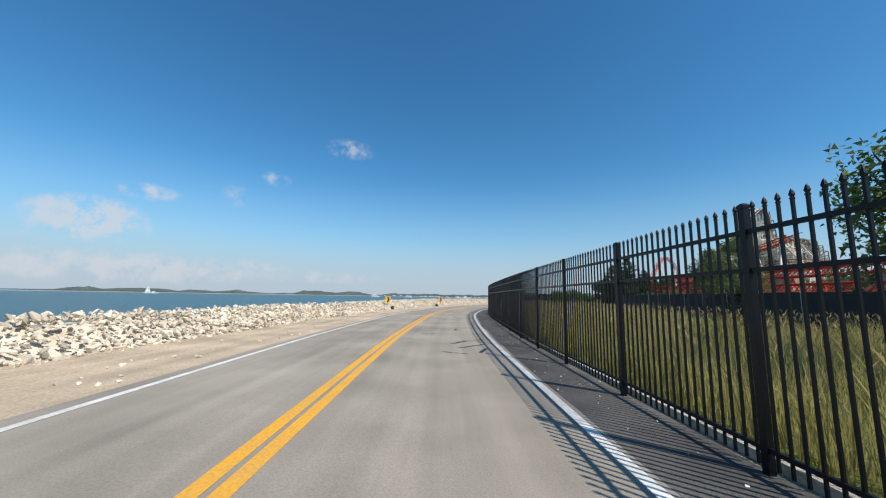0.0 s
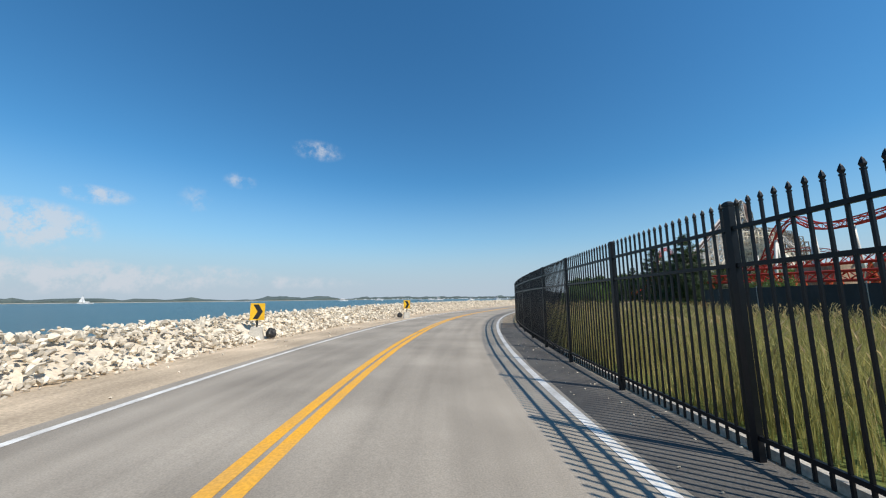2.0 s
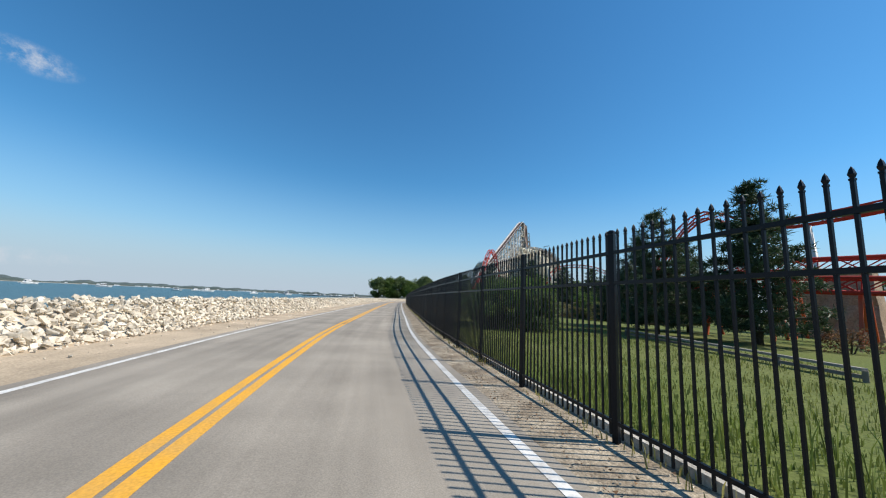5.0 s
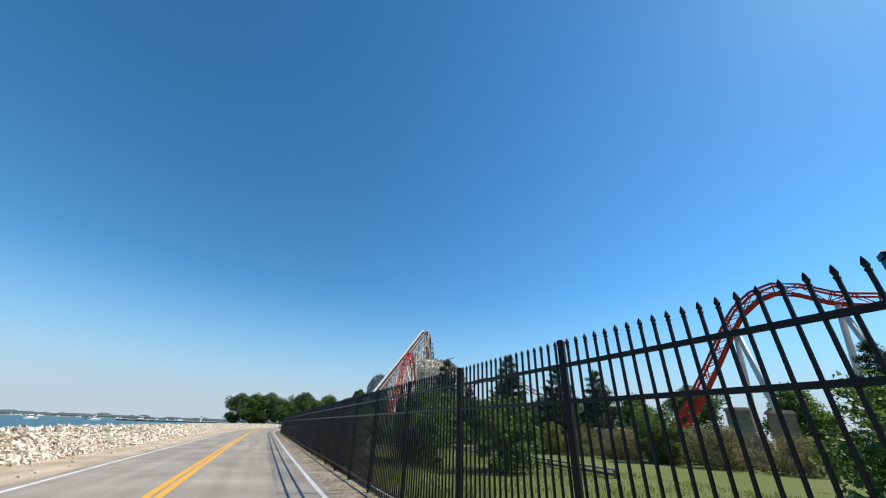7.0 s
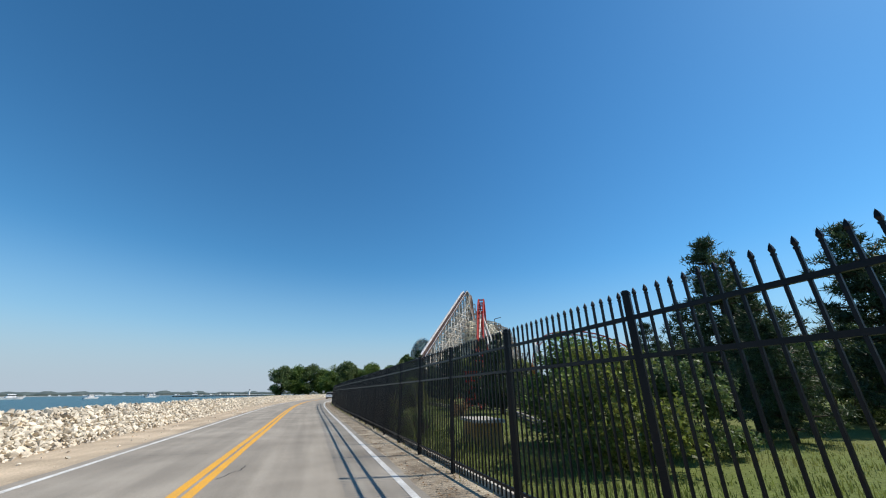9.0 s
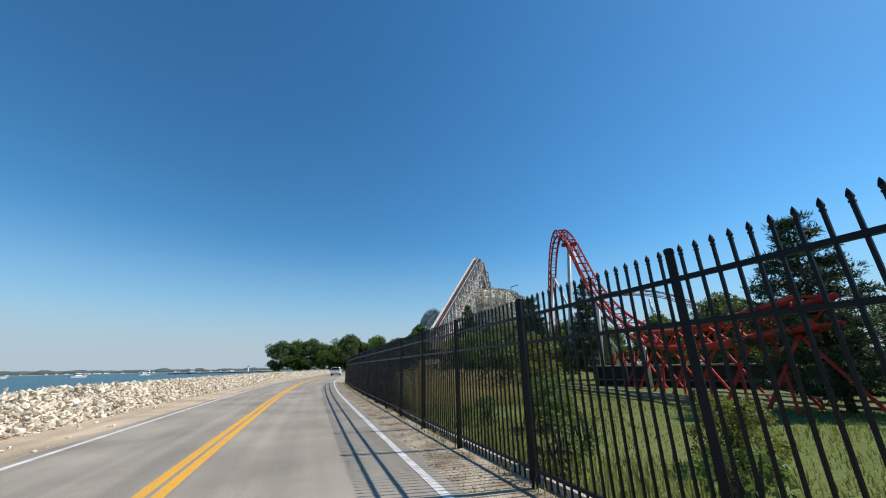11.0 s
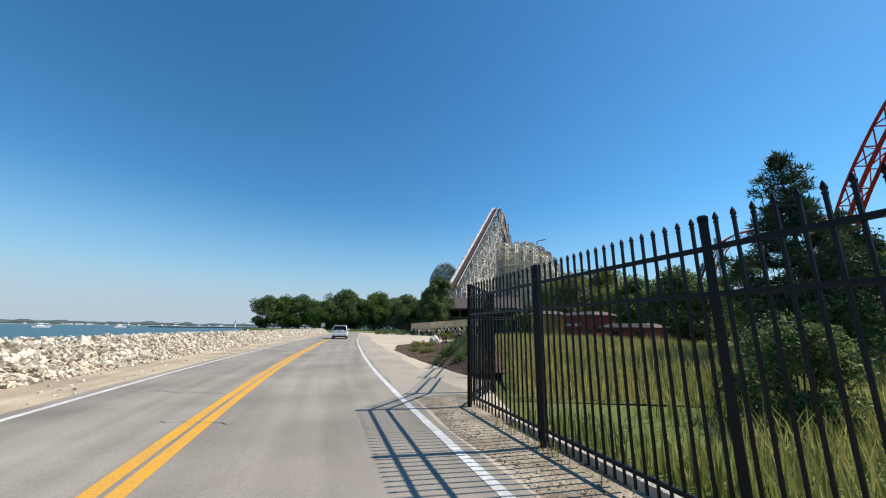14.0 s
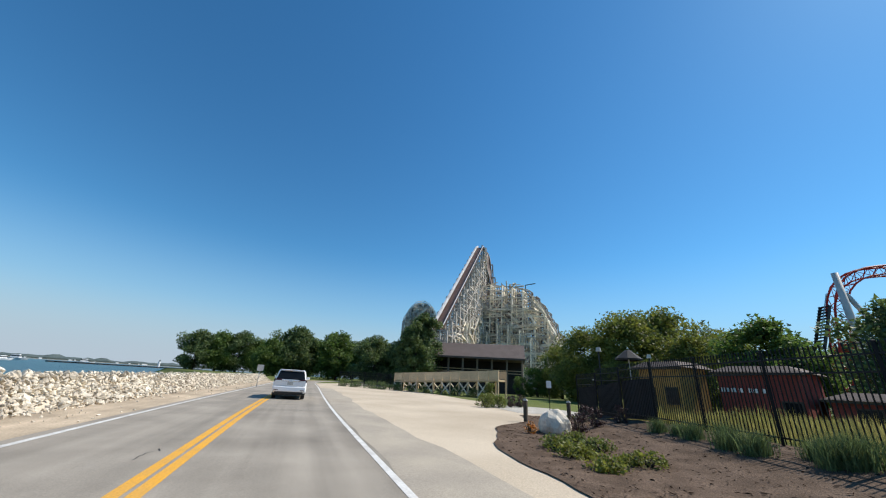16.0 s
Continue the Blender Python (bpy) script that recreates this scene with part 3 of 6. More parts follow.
lot = [along(s, 1.9) for s in (164.5, 174, 184, 200, 220, 245, 262)]
solid("turnout", sheet([(p.x, p.y) for p in lot] + [(150, 236), (133, 214), (118, 194), (111, 186), (106, 179.5), (99.5, 174), (93, 170.5), (86, 167.5), (82, 164.5), (77.5, 159.4), (72.4, 155.6), (68.4, 152.5)], 0.008, 0.2), GRAVEL,
      "bleached gravel turnout widening beside the road", "gravel lot", kind="structure")
bed_line = lambda u: float(np.interp(u, *BED_EDGE)) + 0.14 * noise.noise((u * 0.8, 3, 1))
solid("planting_bed", rise_sheet(np.arange(5.2, 37.1, 0.5), lambda u: (-0.5, bed_line(u)), 0.035), MULCH, "dark brown mulched planting bed sloping up to the fence", "planting bed", kind="structure")
solid("rise", rise_sheet(np.arange(2.0, 38.6, 0.8), lambda u: (-16.4, -0.3), 0.012), GROUND, "low grassy rise behind the second fence", "ground", kind="structure")
solid("paved_shoulder", ribbon(172.5, 236, [(1.86, 0.013), (2.6, 0.020), (3.5, 0.0125)], wobble=0.3), APRON, "worn grey asphalt apron between the road and the gravel", "shoulder", kind="structure")
solid("walkway", sheet([(98, 175.5), (103, 179.5), (107, 176.5), (103, 171.5), (100, 173)], 0.02, 0.05), KERB, "pale concrete walkway beside the gate", "path", kind="structure")


# ---- black steel fence ----
GAP, TOP = 2.44, 2.44
POST_MESH = Shape().box((0, 0, TOP / 2 - 0.04), (0.066, 0.066, TOP - 0.06)).mesh("post", BLACK)
CAP_MESH = Shape().box((0, 0, TOP - 0.05), (0.074, 0.074, 0.03)).box((0, 0, TOP - 0.026), (0.070, 0.070, 0.018), taper=0.55).mesh("post_cap", BLACK)
spear = Shape().box((0, 0, 1.215), (0.021, 0.021, 2.25))
spear.box((0, 0, 2.345), (0.027, 0.027, 0.014))
for low_z, wide_z, tip_z, neck, belly in ((2.352, 2.378, 2.432, 0.008, 0.0155),):
    spear.add([(a * neck, b * neck, low_z) for a, b in ((-1, -1), (1, -1), (1, 1), (-1, 1))] + [(a * belly, b * belly, wide_z) for a, b in ((-1, -1), (1, -1), (1, 1), (-1, 1))]
              + [(a * belly * 0.55, b * belly * 0.55, 0.4 * wide_z + 0.6 * tip_z) for a, b in ((-1, -1), (1, -1), (1, 1), (-1, 1))] + [(0, 0, tip_z)],
              [(3, 2, 1, 0), (0, 1, 5, 4), (1, 2, 6, 5), (2, 3, 7, 6), (3, 0, 4, 7), (4, 5, 9, 8), (5, 6, 10, 9), (6, 7, 11, 10), (7, 4, 8, 11), (8, 9, 12), (9, 10, 12), (10, 11, 12), (11, 8, 12)])
PICKET_MESH = spear.mesh("picket", BLACK)
RAIL_MESH = Shape().box((0.5, 0, 0), (1.0, 0.036, 0.040)).mesh("rail", BLACK)


def fence_run(points, last=True):
    """One run of fence as one thing: posts, and panels with rails and pickets."""
    fence = thing("steel_fence", Matrix.Translation(points[0]), "black steel fence with spear-topped pickets between square posts", "fence", "runs of black fence")
    o = points[0]
    for p in points if last else points[:-1]:
        post = part("post", POST_MESH, BLACK, fence, at=Matrix.Translation(p - o))
        part("cap", CAP_MESH, BLACK, post)
    for p, q in zip(points, points[1:]):
        d = q - p
        wide = math.hypot(d.x, d.y) - 0.066
        a = p + Vector((d.x, d.y, 0)).normalized() * 0.033 - o
        pan = part("panel", Shape().box((wide / 2, 0, 2.15), (wide, 0.036, 0.040)), BLACK, fence, at=Matrix.Translation(a) @ Matrix.Rotation(math.atan2(d.y, d.x), 4, "Z"))
        for z in (1.79, 0.24):
            part("rail", RAIL_MESH, BLACK, pan, at=Matrix.Translation((0, 0, z)) @ Matrix.Diagonal((wide, 1, 1, 1)))
        n = max(1, round(wide / 0.125))
        for i in range(n):
            part("picket", PICKET_MESH, BLACK, pan, at=Matrix.Translation(((i + 0.5) * wide / n, 0, 0)))


def spaced(right, s0, s1, gap, phase):
    """Points every gap metres along a line beside the road, counted on that line from s = 0."""
    fine = [along(s, right) for s in np.arange(s0, s1, 0.1)]
    out = []
    dist = [0.0]
    for a, b in zip(fine, fine[1:]):
        dist.append(dist[-1] + (b - a).length)
    zero = dist[min(len(fine) - 1, int(round(-s0 / 0.1)))]
    k = math.ceil((dist[0] - zero - phase) / gap)
    while phase + k * gap + zero < dist[-1]:
        i = int(np.searchsorted(dist, phase + k * gap + zero))
        out.append(fine[min(i, len(fine) - 1)])
        k += 1
    return out


first = spaced(2.84, -12.0, 172.5, GAP, 1.2)
for i in range(0, len(first) - 1, 6):
    fence_run(first[i:i + 7], last=i + 7 >= len(first))
turnpost = first[-1]
second = [turnpost] + [RISE0 + F2 * u + Vector((0, 0, rise_at(u, 0.0))) for u in np.arange(3.0, 40.0, 2.7)]
for i in range(0, len(second) - 1, 6):
    run = second[i:i + 7]
    if len(run) > 1:
        fence_run(run, last=i + 7 >= len(second))
lining = thing("fence_screen", Matrix.Identity(4), "black mesh screen lining the fence beside the gate", "screen")
for u in np.arange(30.0, 40.0, 2.7)[:-1]:
    sh = Shape()
    for i in range(7):
        w = u + 0.06 + 2.58 * i / 6
        q = RISE0 + F2 * w - N_F2 * (0.06 + 0.02 * noise.noise((w * 1.7, 1, 1)))
        for z in (0.1, 0.9, 1.75):
            sh.v.append((q.x, q.y, rise_at(w, 0) + z))
    sh.f = [(i * 3 + j, i * 3 + j + 1, i * 3 + j + 4, i * 3 + j + 3) for i in range(6) for j in range(2)]
    part("mesh_panel", sh, FABRIC, lining)
kerb = ribbon(-20, 170, [(2.98, 0.02), (2.98, 0.12), (3.16, 0.12), (3.16, 0.02)], step=1.2, wobble=0.03)
solid("kerb", kerb, KERB, "chipped pale concrete footing strip under the fence", "kerb", kind="structure")


# ---- plants ----
def leaf_quads(sh, centre, r, n, size, rng, flat=0.8, droop=0.0):
    """n leaves scattered in a soft ball round centre."""
    cx, cy, cz = centre
    for _ in range(n):
        d = Vector((rng.gauss(0, 1), rng.gauss(0, 1), rng.gauss(0, 1))).normalized() * (r * rng.random() ** 0.45)
        p = Vector((cx + d.x, cy + d.y, cz + d.z * flat))
        a = Vector((rng.gauss(0, 1), rng.gauss(0, 1), rng.gauss(0, 0.7) - droop)).normalized()
        b = a.cross(Vector((rng.gauss(0, 1), rng.gauss(0, 1), rng.gauss(0, 1)))).normalized()
        s = size * rng.uniform(0.6, 1.35)
        n0 = len(sh.v)
        sh.v += [tuple(p - b * s * 0.34), tuple(p + b * s * 0.34), tuple(p + a * s * 0.9)]
        sh.f.append((n0, n0 + 1, n0 + 2))


def broad_tree(seed, height, wide, leaf, leaves, size, label, at, low=0.25, name="tree"):
    """Tapered trunk, limbs, and a crown of leaf clumps with gaps."""
    rng = random.Random(seed)
    t = thing(name, at, label, "tree")
    trunk = Shape()
    top = height * 0.62
    bend = [(rng.uniform(-0.03, 0.03) * height * k / 4, rng.uniform(-0.03, 0.03) * height * k / 4, -0.15 + top * k / 4) for k in range(5)]
    trunk.tube(bend, [height * w for w in (0.032, 0.025, 0.021, 0.015, 0.008)], 8)
    tips = []
    for i in range(10):
        k = rng.uniform(0.3, 0.95)
        a = rng.uniform(0, 2 * math.pi)
        z0 = top * k
        reach = wide * 0.5 * rng.uniform(0.45, 0.85)
        tip = (math.cos(a) * reach, math.sin(a) * reach, min(height * 0.92, z0 + height * rng.uniform(0.12, 0.35)))
        mid = (tip[0] * 0.5, tip[1] * 0.5, z0 + (tip[2] - z0) * 0.4)
        trunk.tube([(0, 0, z0), mid, tip], [height * 0.010, height * 0.007, height * 0.003], 5)
        tips.append(tip)
    part("trunk", trunk, BARK, t, smooth=True)
    crown = Shape()
    clumps = []
    for i in range(70):
        a = rng.uniform(0, 2 * math.pi)
        zz = rng.random()
        z = height * (low + (1 - low) * zz)
        prof = math.sin(math.pi * min(1, (zz * 0.86 + 0.14))) ** 0.6
        r = wide * 0.5 * prof * rng.uniform(0.35, 0.95)
        clumps.append((math.cos(a) * r, math.sin(a) * r, z * 0.97))
    clumps += tips
    for c in clumps:
        leaf_quads(crown, c, wide * rng.uniform(0.11, 0.19), leaves // len(clumps), size, rng)
    part("crown", crown, leaf, t)
    return t


def shrub(seed, height, wide, leaf, leaves, size, label, at, name="shrub"):
    rng = random.Random(seed)
    t = thing(name, at, label, "shrub")
    crown = Shape()
    for i in range(7):
        a = rng.uniform(0, 2 * math.pi)
        r = wide * 0.5 * rng.uniform(0.2, 0.8)
        tip = (math.cos(a) * r, math.sin(a) * r, height * rng.uniform(0.55, 0.95))
        part("stem", Shape().tube([(tip[0] * 0.15, tip[1] * 0.15, -0.1), (tip[0] * 0.6, tip[1] * 0.6, tip[2] * 0.6), tip], [0.03, 0.02, 0.008], 5), BARK, t)
    n = 38
    for i in range(n):
        a = rng.uniform(0, 2 * math.pi)
        zz = rng.uniform(0.04, 0.95)
        r = wide * 0.5 * math.sqrt(max(0.05, 1 - (zz - 0.35) ** 2 * 2.0)) * rng.uniform(0.3, 0.95)
        leaf_quads(crown, (math.cos(a) * r, math.sin(a) * r, height * zz), wide * rng.uniform(0.10, 0.2), leaves // n, size, rng)
    part("foliage", crown, leaf, t)
    return t


def pine(seed, height, wide, label, at):
    """Trunk with whorls of upswept branches, each carrying round puffs of needles, in an uneven oval crown."""
    rng = random.Random(seed)
    t = thing("pine_tree", at, label, "tree")
    trunk = Shape().tube([(0, 0, -0.15), (0.03 * height * rng.uniform(-1, 1), 0, height * 0.5), (0, 0, height * 0.97)], [height * 0.02, height * 0.013, 0.02], 8)
    puffs = []
    levels = 12
    for k in range(levels):
        u = 0.08 + 0.88 * k / (levels - 1)
        z = height * u
        reach = wide * 0.5 * min(1.0, (1.02 - u) * 1.5) ** 0.85 * min(1.0, 0.72 + u) * rng.uniform(0.78, 1.12)
        n = 9 if k < 6 else 7 if k < 9 else 4
        for i in range(n):
            a = 2 * math.pi * (i + 0.5 * (k % 2)) / n + rng.uniform(-0.4, 0.4)
            r = reach * rng.uniform(0.6, 1.15)
            rise = height * rng.uniform(0.0, 0.07) * (1.15 - 0.6 * u)
            tip = (math.cos(a) * r, math.sin(a) * r, z + rise)
            trunk.tube([(0, 0, z), (tip[0] * 0.55, tip[1] * 0.55, z + rise * 0.2), tip], [height * 0.006, height * 0.004, 0.008], 4)
            for q in (0.38, 0.58, 0.78, 0.94, 1.0):
                w = 0.17 * r * (1.15 - 0.6 * q) + 0.05
                puffs.append((Vector((tip[0] * q + rng.gauss(0, w), tip[1] * q + rng.gauss(0, w), z + rise * q * q + rng.gauss(0.06, 0.09))), rng.uniform(0.7, 1.25)))
    puffs += [(Vector((rng.gauss(0, 0.08), rng.gauss(0, 0.08), height * rng.uniform(0.95, 1.03))), 0.6) for _ in range(4)]
    part("trunk", trunk, BARK, t, smooth=True)
    crown = Shape()
    for c, k in puffs:
        for _ in range(64 if c.z < height * 0.8 else 40):
            d = Vector((rng.gauss(0, 1), rng.gauss(0, 1), rng.gauss(0.4, 0.8))).normalized()
            p = c + d * (k * height * 0.012) + Vector((rng.gauss(0, 0.1), rng.gauss(0, 0.1), rng.gauss(0, 0.05))) * k
            side = d.cross(Vector((rng.gauss(0, 1), rng.gauss(0, 1), rng.gauss(0, 1)))).normalized()
            ln, w = k * height * 0.032 * rng.uniform(0.6, 1.2), height * 0.0036
            n0 = len(crown.v)
            crown.v += [tuple(p - side * w), tuple(p + side * w), tuple(p + d * ln)]
            crown.f.append((n0, n0 + 1, n0 + 2))
    part("needles", crown, NEEDLE, t)
    return t


def put(x, y, z=0.0, turn=0.0, scale=1.0, tall=1.0):
    return Matrix.Translation((x, y, z)) @ Matrix.Rotation(turn, 4, "Z") @ Matrix.Diagonal((scale, scale, scale * tall, 1))


rng = random.Random(21)
PINE_LABEL = "dark green pine with dense rounded branches on the lawn"
pine_a = pine(3, 7.8, 5.2, PINE_LABEL, put(50.4, 98.4))
pine_b = pine(8, 8.6, 5.0, PINE_LABEL, put(54.6, 93.2))
pine_c = pine(17, 7.6, 5.6, PINE_LABEL, put(32.0, 65.7))
SOURCES = ((pine_a, 7.8), (pine_b, 8.6), (pine_c, 7.6))
for x, y, h, w in ((81.2, 146.1, 8.7, 0.85), (32.3, 61.0, 8.5, 1.1), (80.4, 130.9, 9.2, 0.8), (83.5, 138.6, 9.0, 0.8), (75.2, 134.3, 7.4, 0.9),
                   (36.5, 68.8, 6.2, 1.1), (38.2, 66.0, 6.8, 1.1), (57.8, 89.2, 7.6, 1.0), (37.5, 71.5, 4.6, 1.0), (55.0, 112.5, 5.5, 1.0), (60, 117.5, 6.0, 1.0), (60.5, 86.0, 7.4, 1.0), (47.2, 97.6, 4.6, 1.0),
                   (62.0, 98.0, 7.0, 1.0), (64.5, 104.0, 6.6, 1.0)):
    src, base = rng.choice(SOURCES)
    copy_thing(src, put(x, y, 0, rng.uniform(0, 6.28), h / base * w, 1 / w))

far_tree = broad_tree(11, 19, 20, LEAF_DARK, 14000, 0.85, "broad dark green park tree with a rounded crown", put(173.5, 297.5), low=0.10)
far_tree_b = broad_tree(12, 18, 18, LEAF, 14000, 0.85, "broad green park tree with a rounded crown", put(186, 290), low=0.10)
tall_tree = broad_tree(13, 17.4, 10.5, LEAF_DARK, 16000, 0.56, "tall narrow dark green tree beside the coaster", put(147.0, 216.5), low=0.06)
gold_tree = broad_tree(14, 12, 13, LEAF_GOLD, 16000, 0.46, "yellow-green leafy tree behind the fence", put(134.0, 171.0), low=0.06)
near_tree = broad_tree(15, 6.4, 4.2, LEAF_DARK, 9000, 0.15, "small dark green leafy tree behind the fence", put(9.4, 6.5, 0, 0.5, 0.84), low=0.12)
for src, x, y, sc in ((far_tree, 187, 407, 1.15), (far_tree_b, 197, 402, 1.25), (far_tree, 207, 397, 1.25), (far_tree_b, 216, 391, 1.1), (far_tree, 225, 392, 0.9),
                      (far_tree_b, 164, 300, 0.75), (far_tree, 180, 303, 0.95), (far_tree_b, 178, 277, 0.95), (far_tree, 189, 272, 0.85), (far_tree_b, 200, 268, 0.8),
                      (far_tree, 164, 246, 0.72), (far_tree_b, 172, 241, 0.74), (far_tree, 182, 252, 0.72), (far_tree, 240, 330, 1.1), (far_tree_b, 222, 350, 1.0),
                      (far_tree, 260, 310, 1.1), (tall_tree, 143.5, 216.0, 0.85), (tall_tree, 150.0, 221.5, 0.9), (gold_tree, 141, 166, 1.15), (gold_tree, 137, 177, 0.9), (gold_tree, 131, 163, 0.75), (gold_tree, 149.5, 184.5, 0.8),
                      (gold_tree, 147, 158, 0.95), (far_tree_b, 154, 148, 0.6), (far_tree, 161, 139, 0.6), (far_tree_b, 150, 133, 0.6), (far_tree, 141, 122, 0.55),
                      (far_tree_b, 131, 110, 0.55), (far_tree, 122, 100, 0.5), (far_tree_b, 112, 90, 0.5), (far_tree, 103, 79, 0.5), (far_tree_b, 96, 66, 0.48),
                      (far_tree, 90, 54, 0.48), (far_tree_b, 82, 42, 0.45), (far_tree, 74, 30, 0.45), (far_tree_b, 68, 18, 0.45), (far_tree, 62, 6, 0.42),
                      (far_tree_b, 116, 130, 0.5), (far_tree, 108, 118, 0.46), (far_tree_b, 98, 104, 0.44), (far_tree, 90, 120, 0.4), (far_tree_b, 100, 140, 0.42),
                      (far_tree, 112, 152, 0.45), (far_tree_b, 122, 158, 0.5), (gold_tree, 66, 92, 0.42), (gold_tree, 72, 104, 0.42), (gold_tree, 79, 116, 0.42),
                      (near_tree, 20.0, 24.0, 1.05), (near_tree, 29.1, 37.8, 1.3), (near_tree, 30.4, 39.6, 1.1), (near_tree, 83.4, 144.6, 1.15), (near_tree, 84.6, 141.6, 1.05), (near_tree, 86.2, 147.4, 1.0),
                      (near_tree, 62.5, 93.0, 0.95), (near_tree, 63.5, 90.5, 0.9), (near_tree, 61.0, 101.0, 0.9), (near_tree, 66.0, 97.0, 1.0)):
    copy_thing(src, put(x, y, 0, rng.uniform(0, 6.28), sc))

bush_a = shrub(31, 3.2, 3.6, LEAF, 12000, 0.125, "dense green leafy shrub on the lawn", put(*along(97.5, 7.4)[:2]))
bush_b = shrub(32, 2.9, 3.2, LEAF_DARK, 12000, 0.12, "dense dark green shrub on the lawn", put(*along(78.6, 7.0)[:2]))
bush_c = shrub(33, 2.4, 3.0, LEAF_GOLD, 9000, 0.105, "yellow-green leafy shrub on the lawn", put(*along(112, 6.6)[:2]))
for src, s, r, sc in ((bush_a, 76.8, 6.8, 0.9), (bush_b, 80.6, 7.4, 0.98), (bush_a, 82.0, 7.6, 0.72), (bush_a, 79.4, 9.6, 1.0), (bush_b, 76.4, 9.0, 0.8), (bush_b, 100.5, 8.2, 1.0), (bush_a, 94.5, 9.6, 0.85), (bush_b, 101.6, 8.8, 0.55),
                      (bush_a, 114.5, 7.8, 0.95), (bush_b, 112.4, 9.4, 0.8), (bush_b, 118, 12.5, 0.7), (bush_c, 151.0, 8.9, 1.35), (bush_a, 149.8, 9.6, 1.05), (bush_c, 147.6, 11.2, 1.25), (bush_c, 134, 6.0, 0.4), (bush_a, 138, 5.6, 0.35), (bush_a, 160.5, 14.2, 0.8),
                      (bush_b, 168.5, 7.6, 0.6),
                      (bush_c, 166, 9.2, 0.55), (bush_b, 60, 22, 0.9), (bush_a, 64, 25, 0.9), (bush_b, 172, 16, 0.95), (bush_a, 176, 22, 1.0), (bush_b, 128, 20, 0.9),
                      (bush_a, 122, 22, 0.9), (bush_b, 116, 24, 1.0), (bush_c, 106, 22, 0.9), (bush_a, 98, 24, 1.0), (bush_b, 140, 22, 0.9), (bush_b, 20, 20, 0.7), (bush_a, 8, 15, 0.9)):
    p = along(s, r)
    copy_thing(src, put(p.x, p.y, 0, rng.uniform(0, 6.28), sc))


def blades(spots, low, high, wide, seed, lean=0.35, foot_z=lambda x, y: 0.0):
    """Upright grass blades, each a bent sliver."""
    rng = random.Random(seed)
    sh = Shape()
    for x, y, k in spots:
        h = rng.uniform(low, high) * k
        a = rng.uniform(0, 6.283)
        b = rng.uniform(0, 6.283)
        w = wide * rng.uniform(0.7, 1.3)
        dx, dy = math.cos(a) * w, math.sin(a) * w
        lx, ly = math.cos(b) * h * lean * rng.random(), math.sin(b) * h * lean * rng.random()
        n0 = len(sh.v)
        z = foot_z(x, y)
        sh.v += [(x - dx, y - dy, z), (x + dx, y + dy, z), (x + dx * 0.8 + lx * 0.35, y + dy * 0.8 + ly * 0.35, z + h * 0.6),
                 (x - dx * 0.8 + lx * 0.35, y - dy * 0.8 + ly * 0.35, z + h * 0.6), (x + lx, y + ly, z + h)]
        sh.f += [(n0, n0 + 1, n0 + 2, n0 + 3), (n0 + 3, n0 + 2, n0 + 4)]
    return sh


def strip_spots(s0, s1, r0, r1, n, seed, tuft=0.0):
    rng = random.Random(seed)
    out = []
    while len(out) < n:
        s, r = rng.uniform(s0, s1), r0 + (r1 - r0) * rng.random() ** 1.3
        k = 0.75 + 0.9 * noise.noise((s * 0.5, r * 0.5, seed))
        if rng.random() < 0.35 + k * 0.6:
            p = along(s, r)
            out.append((p.x, p.y, max(0.35, k)))
    return out


solid("tall_grass", blades(strip_spots(-12, 58, 3.4, 16.0, 105000, 1), 0.35, 1.1, 0.0065, 2, 0.5), STRAW, "tall yellow-green meadow grass behind the fence", "grass", kind="stuff")
solid("lawn", blades(strip_spots(48, 152, 3.3, 15, 105000, 3), 0.04, 0.17, 0.009, 4), BLADE, "green lawn grass with longer tufts behind the fence", "grass", kind="stuff")
def seed_heads(spots, low, high, seed, foot_z=lambda x, y: 0.0):
    """Thin stalks, each with a slim nodding plume."""
    r = random.Random(seed)
    sh = Shape()
    for x, y, k in spots:
        z0, h, a = foot_z(x, y), r.uniform(low, high), r.uniform(0, 6.283)
        lx, ly = math.cos(a) * 0.12 * h, math.sin(a) * 0.12 * h
        top = Vector((x + lx, y + ly, z0 + h))
        sh.add([(x - 0.003, y, z0), (x + 0.003, y, z0), tuple(top)], [(0, 1, 2)])
        w, ln = r.uniform(0.012, 0.022), r.uniform(0.10, 0.2)
        for sx, sy in ((w, 0), (0, w)):
            sh.add([tuple(top - Vector((lx * 0.2, ly * 0.2, ln * 0.5))), tuple(top + Vector((sx, sy, 0))), tuple(top + Vector((lx * 0.5, ly * 0.5, ln * 0.5))), tuple(top - Vector((sx, sy, 0)))], [(0, 1, 2, 3)])
    return sh


solid("seed_heads", seed_heads(strip_spots(-12, 56, 3.5, 14, 7000, 41), 0.75, 1.2, 42), SEED, "pale gold seed heads above the meadow grass", "grass", kind="stuff")
solid("plume_grass", seed_heads(strip_spots(143.5, 151.5, 3.8, 8.5, 2200, 43), 0.7, 1.3, 44), SEED, "tall pale plumes of grass close behind the fence", "grass", kind="stuff")
solid("plume_blades", blades(strip_spots(143, 152, 3.6, 9.0, 11000, 45), 0.35, 0.95, 0.007, 46, 0.5), STRAW, "tall yellow-green grass close behind the fence", "grass", kind="stuff")
solid("rough_grass", blades(strip_spots(150, 176, 7.5, 18, 15000, 5), 0.25, 0.8, 0.011, 6), BLADE, "tall green grass and weeds at the fence corner", "grass", kind="stuff")
